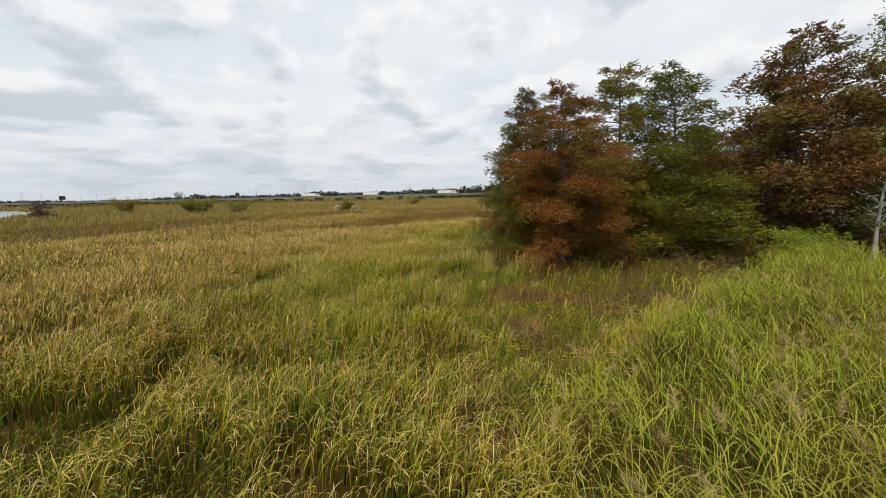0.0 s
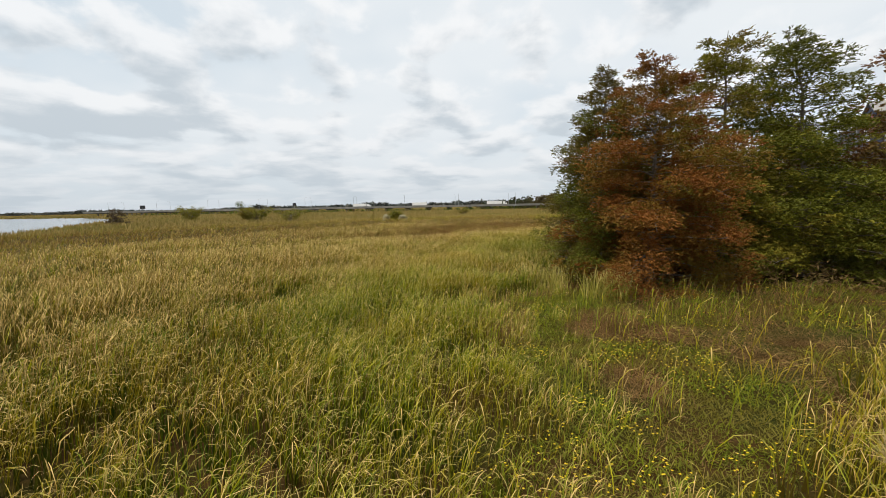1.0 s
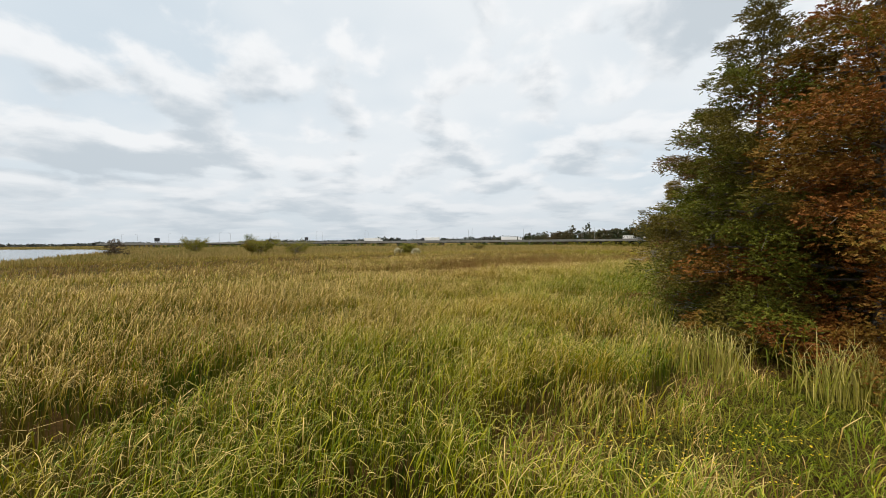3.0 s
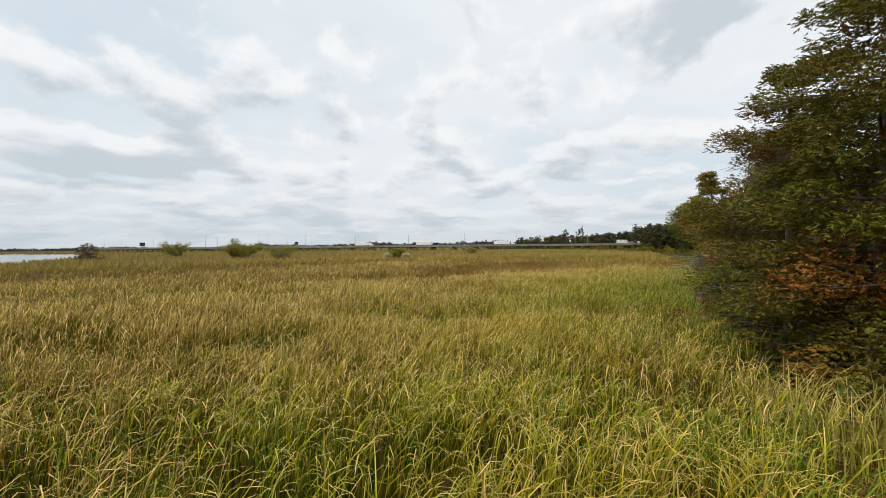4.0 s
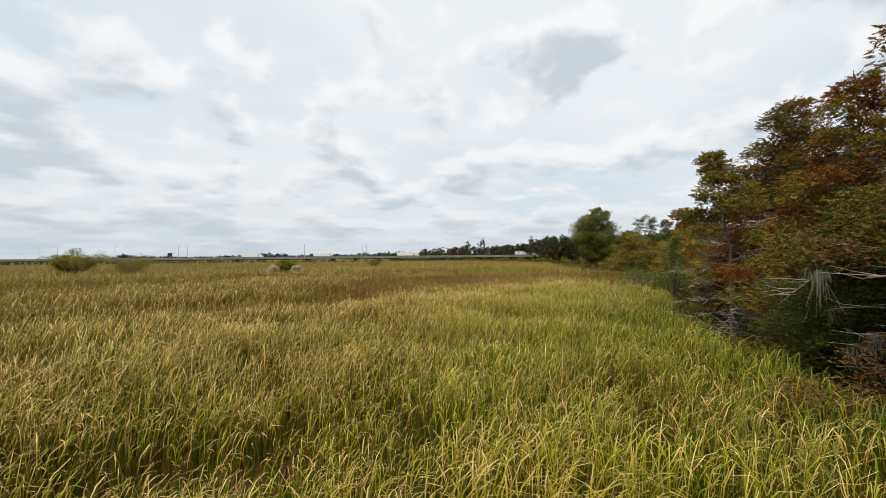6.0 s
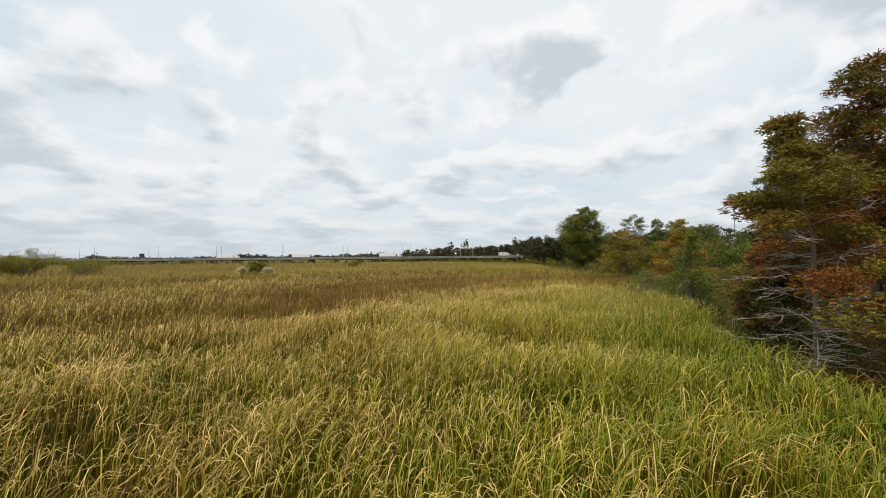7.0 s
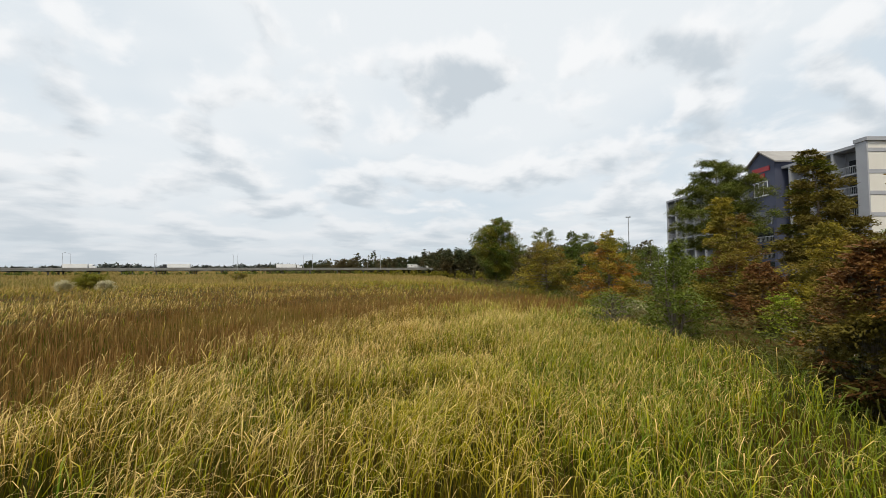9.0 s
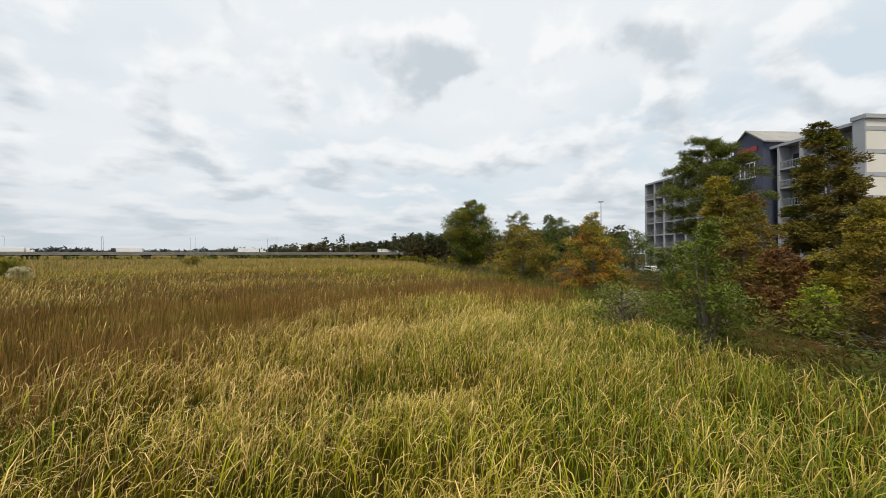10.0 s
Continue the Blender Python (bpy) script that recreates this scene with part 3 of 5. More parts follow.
def build_grass():
    rng = np.random.default_rng(4)
    bands = [(0, 6.5, 128, 4, 0.0195), (6.5, 13, 88, 3, 0.024), (13, 25, 50, 2, 0.032), (25, 50, 17, 2, 0.05), (50, 110, 3.6, 1, 0.17)]
    green, dry, brown, lush = [], [], [], []
    for d0, d1, dens, lev, wide in bands:
        x, y = scatter(rng, -d1 - 6, min(d1, 36) + 8, 6, 80 + d1, dens)
        d = near_line(x, y)
        keep = (d >= d0) & (d < d1) & marsh_open(x, y) & clumped(rng, x, y, 0.85 if d1 < 30 else 0.4) & (rng.random(len(x)) > clearing(x, y) * 0.93)
        keep &= ~((x > np.interp(y, [0, 14, 18, 25, 36], [3.0, 5.0, 8.5, 15.0, 27.0])) & (y < 37))
        x, y = x[keep], y[keep]
        b = rng.random(len(x)) < brown_zone(x, y)
        if b.any():
            n = b.sum()
            xs, ys = x[b], y[b]
            h = tops(xs, ys) * rng.uniform(0.55, 1.05, n)
            base = np.stack([xs, ys, h * 0.25], -1)
            brown.append(strips(base, rng.uniform(0, 6.3, n), np.abs(rng.normal(0.06, 0.08, n)), rng.gamma(2, 0.2, n), h * 0.78, wide * 0.8 * rng.uniform(0.7, 1.3, n), max(1, lev - 1), rng.uniform(0, 3, n)))
        x, y = x[~b], y[~b]
        gold = np.clip(value_noise(x, y, 14.0, 21) * 0.7 + value_noise(x, y, 2.0, 22) * 0.35 - 0.03 + np.where(y < 52, np.clip((-x - 13) / 20, -0.3, 0.35), np.clip((np.minimum(shore(y), 13) - x - 11) / 30, -0.32, 0.3) - 0.3 * np.clip((9 - shore(y) + x) / 7, 0, 1)) + np.interp(y, [20, 42, 52, 75, 90], [-0.02, -0.1, 0.1, 0.22, 0.22]), 0.06, 0.85)
        g = rng.random(len(x)) < gold * np.clip(0.72 + d[keep][~b] / 60, 0.6, 0.95) * (1 - 0.85 * hollows(x, y))
        if g.any():
            dry.append(blades(rng, x[g], y[g], lev, wide * 0.85))
        x, y = x[~g], y[~g]
        wet = np.clip((10 - shore(y) + x) / 6, 0, 1) * (y > 48) * 0.7 + hollows(x, y) * 0.8 + 0.4 * np.exp(-((x + 8) / 6) ** 2 - ((y - 23) / 8) ** 2) + 0.6 * np.clip((x + 2.5) / 4, 0, 1) * ((y > 29) & (y < 49))
        k = rng.random(len(x)) < wet
        if k.any():
            lush.append(blades(rng, x[k], y[k], lev, wide))
        green.append(blades(rng, x[~k], y[~k], lev, wide))
    x, y = scatter(rng, -42, 38, 8, 112, 30)
    keep = (near_line(x, y) < 34) & marsh_open(x, y) & (rng.random(len(x)) > clearing(x, y)) & clumped(rng, x, y, 0.5)
    x, y = x[keep], y[keep]
    n = len(x)
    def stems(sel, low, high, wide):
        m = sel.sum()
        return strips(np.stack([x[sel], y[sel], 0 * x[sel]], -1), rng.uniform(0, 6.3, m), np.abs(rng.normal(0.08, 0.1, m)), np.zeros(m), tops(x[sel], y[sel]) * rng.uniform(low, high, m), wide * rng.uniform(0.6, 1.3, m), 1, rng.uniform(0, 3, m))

    b = rng.random(n) < brown_zone(x, y) * 0.75
    brown.append(stems(b, 0.5, 1.0, 0.17))
    # filler stems, the shade between the blades painted in by their dark colour
    stuff("grass_stems", stems(~b, 0.45, 0.8, 0.2), M["stem"], "dense lower stems of the marsh grass, shade put into their dark colour")
    stuff("marsh_grass", joined(*green), M["marsh"], "tall green marsh grass with dry straw tips")
    stuff("lush_marsh_grass", joined(*lush), M["lush"], "lush dark green grass by the bank and in hollows")
    stuff("dry_marsh_grass", joined(*dry), M["straw"], "golden dry grass blades among the marsh grass")
    stuff("brown_reeds", joined(*brown), M["brown"], "fine reddish brown reeds standing in the marsh", "reeds")
    # beyond: coarse tufts towards the road
    x, y = scatter(rng, -330, 70, -60, 420, 0.75)
    d = near_line(x, y)
    keep = (d > 108) & marsh_open(x, y) & (rng.random(len(x)) < np.clip(140 / d, 0.15, 1) * 0.9)
    x, y, d = x[keep], y[keep], d[keep]
    n = len(x)
    h = tops(x, y) * rng.uniform(0.7, 1.0, n)
    far = strips(np.stack([x, y, 0 * x], -1), rng.uniform(0, 6.3, n), np.abs(rng.normal(0.1, 0.1, n)), rng.gamma(2, 0.25, n), h * 1.03, d * 0.007 * rng.uniform(0.7, 1.3, n), 1, rng.uniform(0, 3, n))
    x, y = scatter(rng, -900, 60, 150, 900, 0.06)
    d = near_line(x, y)
    keep = (d > 260) & ((y > 425) | (x < -330)) & marsh_open(x, np.minimum(y, 400))
    x, y, d = x[keep], y[keep], d[keep]
    n = len(x)
    far = joined(far, strips(np.stack([x, y, 0 * x], -1), rng.uniform(0, 6.3, n), np.abs(rng.normal(0.1, 0.1, n)), rng.gamma(2, 0.25, n), rng.uniform(1.0, 1.7, n), d * 0.014, 1, rng.uniform(0, 3, n)))
    # low detail marsh round about, behind the start
    x, y = scatter(rng, -70, 62, -45, 7, 3.0)
    keep = (near_line(x, y) > 2.0) & marsh_open(np.minimum(x, 20), np.maximum(y, 0))
    x2, y2 = scatter(rng, 29, 62, 7, 38, 5.0)
    x, y = np.concatenate([x[keep], x2]), np.concatenate([y[keep], y2])
    n = len(x)
    around = strips(np.stack([x, y, 0 * x], -1), rng.uniform(0, 6.3, n), np.abs(rng.normal(0.1, 0.1, n)), rng.gamma(2, 0.4, n), tops(x, y) * rng.uniform(0.7, 1.1, n), 0.14 * rng.uniform(0.7, 1.3, n), 2, rng.uniform(0, 3, n))
    stuff("rough_marsh_grass", around, M["marsh"], "coarse green and straw marsh grass round about")
    x, y = scatter(rng, 3, 60, 38, 130, 14)
    keep = (x >= shore(y)) & (x < shore(y) + 9) & (rng.random(len(x)) < 0.9)
    x, y = x[keep], y[keep]
    n = len(x)
    h = rng.uniform(0.4, 1.1, n) * np.clip(1.3 - (x - shore(y)) / 12, 0.4, 1)
    bank = strips(np.stack([x, y, 0 * x], -1), rng.uniform(0, 6.3, n), np.abs(rng.normal(0.2, 0.2, n)), rng.gamma(2, 0.4, n), h, 0.06 * rng.uniform(0.6, 1.4, n), 2, rng.uniform(0, 3, n))
    # takes the dark stem colour, so tree shade is painted into this grass
    stuff("bank_grass", bank, M["stem"], "short bank grass under the trees, shade put into its dark colour")
    stuff("far_marsh_grass", far, M["farmarsh"], "tawny and olive marsh grass reaching to the causeway")


build_grass()


def build_clearing():
    rng = np.random.default_rng(9)
    x, y = scatter(rng, -7, 24, 11, 46, 240)
    c = clearing(x, y)
    keep = (rng.random(len(x)) < c * np.clip(1.25 - near_line(x, y) / 28, 0.35, 1))
    x, y = x[keep], y[keep]
    n = len(x)
    kind = value_noise(x, y, 2.6, 31) + rng.normal(0, 0.1, n)
    lit = kind < 0.35
    h = np.where(lit, 0.5, 0.2) * rng.uniform(0.5, 1.3, n)

    def low(sel, wide, least, lean, levels):
        k = sel.sum()
        return strips(np.stack([x[sel], y[sel], 0.04 + 0.25 * h[sel] * rng.random(k)], -1), rng.uniform(0, 6.3, k), rng.uniform(least, lean, k), rng.uniform(0.2, 1.2, k), h[sel] * 1.1, wide * rng.uniform(0.6, 1.4, k), levels, rng.uniform(0, 3, k), belly=0.5)

    stuff("dry_litter", low(lit, 0.035, 0.7, 1.55, 1), M["litter"], "flattened reddish brown dead stalks on the clearing", "dead grass")
    stuff("low_herbs", low(~lit, 0.036, 0.2, 1.3, 2), M["herb"], "low leafy green herbs covering the clearing", "herbs")
    f = (~lit) & (rng.random(n) < 0.06) & (value_noise(x, y, 1.8, 44) > 0.58)
    for cx, cy in ((-0.2, 25.1), (0.6, 25.6), (2.0, 25.4), (4.4, 24.7), (5.2, 25.4), (1.2, 27.6), (3.4, 21.6), (4.6, 20.4)):
        f |= (~lit) & (rng.random(n) < 0.1) & (np.hypot(x - cx, y - cy) < 0.7)
    k = f.sum()
    chunks = []
    for j in range(5):
        base = np.stack([x[f], y[f], h[f] * 1.0 + 0.1], -1)
        chunks.append(strips(base, np.full(k, j * 1.257), np.full(k, 1.1), np.full(k, 0.2), np.full(k, 0.034), np.full(k, 0.036), 2, belly=0.5))
    stuff("yellow_flowers", joined(*chunks), M["flower"], "small yellow wildflowers among the low herbs", "flowers")
    # tufts left standing in the clearing and at the foot of the trees
    tx, ty = [], []
    for _ in range(150):
        cx = rng.triangular(-3.5, -1.5, 6.5)
        cy = rng.uniform(9, 36)
        m = rng.integers(25, 70)
        tx.append(cx + rng.normal(0, 0.28, m)), ty.append(cy + rng.normal(0, 0.28, m))
    x, y = np.concatenate(tx), np.concatenate(ty)
    k = clearing(x, y) > 0.02
    x, y = x[k], y[k]
    half = rng.random(len(x)) < 0.5
    stuff("grass_tufts", blades(rng, x[~half], y[~half], 4, 0.017, 0.3, 0.62), M["reed"], "loose green grass tufts standing in the clearing")
    stuff("straw_tufts", blades(rng, x[half], y[half], 4, 0.015, 0.3, 0.66), M["straw"], "straw-coloured dry tufts standing in the clearing")


build_clearing()


def build_tall_tufts():
    """Pale tall grass at the foot of the rust-red cypress, and brown dead stalks in the clearing."""
    rng = np.random.default_rng(15)
    spots = [(6.0, 35.7, 0.4), (6.9, 35.9, 0.4), (7.6, 35.3, 0.3), (3.1, 38.0, 0.5), (2.4, 38.8, 0.5), (3.9, 37.2, 0.3)]
    for cx, cy, spread in spots:
        m = 110
        x, y = cx + rng.normal(0, spread, m), cy + rng.normal(0, spread, m)
        h = rng.uniform(1.2, 2.3, m)
        a = strips(np.stack([x, y, 0 * x], -1), rng.uniform(0, 6.3, m), np.abs(rng.normal(0.1, 0.1, m)), rng.gamma(2, 0.5, m), h, 0.032 * rng.uniform(0.6, 1.3, m), 4, rng.normal(0, 0.5, m), 2.6)
        tagged(new("grass_clump", tri_mesh("grass_clump", a[0] - np.array([cx, cy, 0]), a[1], M["tuft"], a[2])), "tall pale yellow-green grass clump before the cypress", "grass", "grass clumps before the cypress", "stuff").location = (cx, cy, 0)
    stalks = [(-0.8, 27.6, 0.7), (0.6, 26.4, 0.6), (-1.8, 29.0, 0.6), (1.2, 29.6, 0.5), (6.2, 29.5, 0.5), (11.0, 31.0, 0.9), (13.5, 33.0, 1.0), (9.0, 33.2, 0.7), (15.5, 35.5, 1.1), (12.0, 36.5, 1.0), (19.0, 38.0, 1.3)]
    ch = []
    for cx, cy, spread in stalks:
        m = 230
        x, y = cx + rng.normal(0, spread, m), cy + rng.normal(0, spread, m)
        ch.append(strips(np.stack([x, y, 0 * x], -1), rng.uniform(0, 6.3, m), np.abs(rng.normal(0.16, 0.16, m)), rng.gamma(2, 0.3, m), rng.uniform(0.5, 1.35, m), 0.02 * rng.uniform(0.6, 1.4, m), 2, rng.uniform(0, 3, m)))
    stuff("dead_stalks", joined(*ch), M["litter"], "thin brown dead stalks standing in the clearing", "dead grass")


build_tall_tufts()


def build_reeds():
    rng = np.random.default_rng(12)
    x, y = scatter(rng, 3, 30, 6, 40, 84)
    right = np.interp(y, [0, 14, 18, 25, 36], [3.0, 5.0, 8.5, 15.0, 27.0])
    keep = (x > right + rng.normal(0, 0.6, len(x))) & (y < 38) & clumped(rng, x, y, 0.7)
    x, y = x[keep], y[keep]
    n = len(x)
    h = (2.2 + 0.9 * (value_noise(x, y, 2.6, 77) - 0.5)) * rng.uniform(0.5, 1.1, n)
    ln = rng.uniform(0.5, 1.05, n)
    a = strips(np.stack([x, y, np.maximum(h - ln * 0.45, 0.02)], -1), rng.normal(2.8, 1.6, n), rng.uniform(0.1, 0.9, n), rng.uniform(0.5, 2.0, n), ln, 0.026 * rng.uniform(0.5, 1.4, n), 3, rng.normal(0, 0.5, n), 1.4, 0.3)
    stuff("tall_reeds", a, M["reed"], "fresh green tall reeds with arching leaves", "reeds")
    k = rng.random(n) < 0.35
    m = k.sum()
    c = strips(np.stack([x[k], y[k], 0 * x[k]], -1), rng.uniform(0, 6.3, m), np.abs(rng.normal(0.1, 0.1, m)), np.zeros(m), h[k] * 0.95, 0.05 * rng.uniform(0.6, 1.2, m), 1, rng.uniform(0, 3, m))
    stuff("reed_canes", c, M["litter"], "dry brown canes between the tall reeds", "reeds")
    # feathery plumes above them
    near = (np.hypot(x - 10, y - 15) < 14) & (h > 2.0)
    idx = rng.choice(np.flatnonzero(near), 240, replace=False)
    ch = []
    for i in idx:
        k = 90
        u = rng.random(k)
        az0 = rng.uniform(0, 6.3)
        b = np.stack([x[i] + 0.32 * u * u * math.cos(az0), y[i] + 0.32 * u * u * math.sin(az0), h[i] + 0.12 + 0.5 * u - 0.15 * u * u], -1)
        ch.append(strips(b, az0 + rng.normal(0, 1.3, k), rng.uniform(0.4, 1.4, k), rng.uniform(0.3, 1.0, k), rng.uniform(0.12, 0.3, k) * (1.15 - 0.6 * u), np.full(k, 0.026), 1, rng.uniform(0, 3, k)))
    stuff("reed_plumes", joined(*ch), M["plume"], "soft tan seed plumes over the tall reeds", "reeds")


build_reeds()


# ---------- trees ----------
def tube(path, radii, seg=6):
    """A tapering tube along a path of points."""
    path = np.asarray(path, float)
    d = np.gradient(path, axis=0)
    d /= np.linalg.norm(d, axis=1)[:, None] + 1e-9
    ref = np.where(np.abs(d[:, 2:3]) > 0.9, np.array([[1.0, 0, 0]]), np.array([[0, 0, 1.0]]))
    u = np.cross(d, ref)
    u /= np.linalg.norm(u, axis=1)[:, None] + 1e-9
    v = np.cross(d, u)
    a = np.arange(seg) * 2 * math.pi / seg
    ring = path[:, None] + np.asarray(radii)[:, None, None] * (u[:, None] * np.cos(a)[None, :, None] + v[:, None] * np.sin(a)[None, :, None])
    k = len(path)
    i, j = np.meshgrid(np.arange(k - 1), np.arange(seg), indexing="ij")
    p, q = i * seg + j, i * seg + (j + 1) % seg
    t = np.stack([np.stack([p, q, q + seg], -1), np.stack([p, q + seg, p + seg], -1)], 2).reshape(-1, 3)
    vv = ring.reshape(-1, 3)
    return vv, t, np.zeros((len(vv), 2))


def fronds(rng, at, out, size, leaflets, droop, spread, wide=0.3):
    """Feathery sprays: thin leaflets in two rows along a drooping stem. at: places, out: azimuths."""
    n = len(at)
    ch = []
    tilt0 = math.pi / 2 - 0.3 + droop + rng.normal(0, 0.3, n)
    stem = np.stack([np.sin(tilt0) * np.cos(out), np.sin(tilt0) * np.sin(out), np.cos(tilt0)], -1)
    for j in range(leaflets):
        u = (j + 0.6) / leaflets
        s = 1 if j % 2 else -1
        pos = at + (size * u * 0.9)[:, None] * stem
        az = out + s * spread * (1.0 - 0.55 * u) + rng.normal(0, 0.3, n)
        ch.append(strips(pos, az, tilt0 + rng.normal(0.1, 0.3, n), np.full(n, 0.3), size * (0.62 - 0.3 * u), size * wide, 1, rng.normal(0, 0.3, n), roll=rng.normal(0, 1.1, n)))
    return joined(*ch)


def leaf_clumps(rng, at, size, count, leaf, ratio=0.45, levels=1):
    """Leaves turned every way within small clumps round the places given."""
    n = len(at) * count
    c = np.repeat(at, count, 0) + rng.normal(0, 1, (n, 3)) * np.repeat(size, count)[:, None] * np.array([0.5, 0.5, 0.32])
    ln = leaf * rng.uniform(0.6, 1.4, n)
    return strips(c, rng.uniform(0, 6.3, n), rng.uniform(0.5, 2.2, n), rng.uniform(0.1, 0.9, n), ln, ln * ratio * (1.0 if levels > 1 else 2.0), levels, rng.normal(0, 0.6, n), belly=0.5, roll=rng.normal(0, 0.7, n))


def profile_cone(u):
    return np.clip((1 - u) ** 0.82, 0.05, 1) * np.clip(0.8 + u * 3, 0, 1)


def profile_column(u):
    return np.clip(1.15 * (1 - u ** 2.2), 0.1, 1) * np.clip(0.5 + u * 2, 0, 1)


def profile_skirt(u):
    return np.clip(1.12 * (1 - u ** 2.0), 0.16, 1) * np.clip(0.95 + u * 0.4, 0, 1)


def profile_dome(u):
    return np.clip(1.1 * (1 - u ** 2.4), 0.18, 1) * np.clip(0.95 + u * 0.4, 0, 1)


def profile_tiered(u):
    return np.where(u < 0.42, 1 - 0.35 * u / 0.42, 0.08 + 0.5 * np.clip(1 - (np.maximum(u - 0.42, 0) / 0.58) ** 2.2, 0, 1))


def profile_round(u):
    return np.where(u < 0.3, 0.7 + 0.3 * u / 0.3, np.clip(1 - ((u - 0.3) / 0.72) ** 2, 0.08, 1))


def tree(name, x, y, h, r, leaf, label, seed, style="cypress", limbs=42, sprays=2600, low=0.06, size=0.75, profile=profile_cone, bark="bark", bare=0.0, moss=0, lean=(0, 0), top_thin=0.0, z0=0.0, group="", leaf2=None, forks=1, category="tree", fine=1, pad=1.0, wide=0.55, girth=1.0):
    """A tree with tapered trunk, limbs, twigs, a crown of many small leaves, and hanging moss where it has any."""
    rng = np.random.default_rng(seed)
    root = thing(name, (x, y, z0), 0, label, category, group)
    wood, pads, hang = [], [], []
    flat = {"cypress": 0.6, "round": 0.75, "pine": 0.5}[style]
    k = 9
    us = np.linspace(0, 1, k)
    r0 = (0.012 * h + 0.05) * girth
    bow = np.cumsum(rng.normal(0, 0.012 * h, (k, 2)), 0) * us[:, None]
    spine = np.stack([bow[:, 0] + lean[0] * us, bow[:, 1] + lean[1] * us, us * h * 0.97 - 0.1], -1)
    trunk = [tube(spine, r0 * (1 - us * 0.93) * (1 + 0.9 * np.exp(-us * 22)), 9)]
    if forks > 1:
        for f in range(1, forks):
            a = 6.3 * f / forks + rng.uniform(0, 1)
            q = np.stack([spine[:, 0] + np.cos(a) * r * 0.4 * us, spine[:, 1] + np.sin(a) * r * 0.4 * us, us * h * rng.uniform(0.7, 0.92) - 0.1], -1)
            trunk.append(tube(q, r0 * 0.8 * (1 - us * 0.92), 7))
    for i in range(limbs):
        u = low + (0.97 - low) * ((i + rng.random()) / limbs)
        v = (u - low) / (1 - low)
        base = np.array([np.interp(u, us, spine[:, c]) for c in range(3)])
        az = i * 2.399 + rng.normal(0, 0.4)
        ln = max(0.35, r * float(profile(np.array(v))) * rng.uniform(0.62, 1.12))
        rise = {"cypress": 0.42 - 0.4 * (1 - v), "round": 0.75 - 0.35 * v, "pine": 0.35}[style] + rng.normal(0, 0.1)
        s = np.linspace(0, 1, 6)
        arc = {"cypress": -0.16, "round": -0.05, "pine": 0.1}[style]
        wig = np.cumsum(rng.normal(0, 0.05 * ln, (6, 3)), 0) * s[:, None] * (1.0 if bare > 0.3 else 0.6)
        z = base[2] + ln * (s * math.sin(rise) + arc * s * s) + wig[:, 2]
        p = np.stack([base[0] + ln * s * math.cos(rise) * math.cos(az) + wig[:, 0], base[1] + ln * s * math.cos(rise) * math.sin(az) + wig[:, 1], np.maximum(z, 0.15)], -1)
        lr = 0.012 * ln + 0.022
        wood.append(tube(p, lr * (0.36 if bare > 0.3 else 1.0) * (1 - s * 0.85), 4))
        naked = rng.random() < bare * (1.6 - 1.4 * v)
        count = 2 + int(ln / 1.2) if style != "pine" else 2
        if naked:
            for j in range(12):
                w = rng.uniform(0.25, 1.0)
                b = np.array([np.interp(w, s, p[:, c]) for c in range(3)])
                a2 = az + rng.choice([-1, 1]) * rng.uniform(0.4, 1.1)
                e = b + (ln * rng.uniform(0.14, 0.36) * (1.2 - 0.6 * w) + 0.15) * np.array([math.cos(a2), math.sin(a2), rng.normal(0.05, 0.22)])
                wood.append(tube([b, (b + e) / 2 + rng.normal(0, 0.06, 3), e], [0.016, 0.011, 0.005], 3))
            count = 0
        for j in range(count):
            w = 1.0 - 0.75 * j / count
            b = np.array([np.interp(max(w - 0.12, 0.1), s, p[:, c]) for c in range(3)])
            a2 = az + (rng.choice([-1, 1]) * rng.uniform(0.25, 0.9) if j else 0.0)
            out = ln * rng.uniform(0.1, 0.26)
            e = b + out * np.array([math.cos(a2), math.sin(a2), rng.normal(0.1, 0.2)])
            wood.append(tube([b, (b + e) / 2 + rng.normal(0, 0.04, 3), e], [0.02, 0.014, 0.006], 3))
            pads.append((*e, pad * ({"cypress": 0.36, "round": 0.3, "pine": 0.3}[style] + 0.17 * ln) * rng.uniform(0.7, 1.25), a2))
        if u < 0.78:
            hang += [p[rng.integers(2, 6)] for _ in range(2)]
    part("trunk", tri_mesh("trunk", *joined(*trunk)[:2], M[bark], joined(*trunk)[2], True), None, root)
    w = joined(*wood)
    part("branchwork", tri_mesh("branchwork", w[0], w[1], M["deadwood" if bare > 0.3 else bark], w[2], True), None, root, "bare bleached branches" if bare > 0.3 else "")["kind"] = "stuff"
    pads = np.array(pads)
    share = pads[:, 3] ** 1.0
    if top_thin:
        share = share * (1 - top_thin * np.clip(pads[:, 2] / h, 0, 1))
    pick = rng.choice(len(pads), sprays, p=share / share.sum())
    way = rng.normal(0, 1, (sprays, 3))
    way[:, 2] += 0.35
    way /= np.linalg.norm(way, axis=1)[:, None]
    off = way * (rng.random(sprays) ** 0.4 * pads[pick, 3])[:, None] * np.array([1, 1, flat])
    off[:, 2] -= 0.22 * np.hypot(off[:, 0], off[:, 1]) ** 2 / pads[pick, 3]
    at = pads[pick, :3] + off
    at[:, 2] = np.maximum(at[:, 2], 0.2)
    turn = np.arctan2(off[:, 1] + 0.5 * pads[pick, 3] * np.sin(pads[pick, 4]), off[:, 0] + 0.5 * pads[pick, 3] * np.cos(pads[pick, 4]))

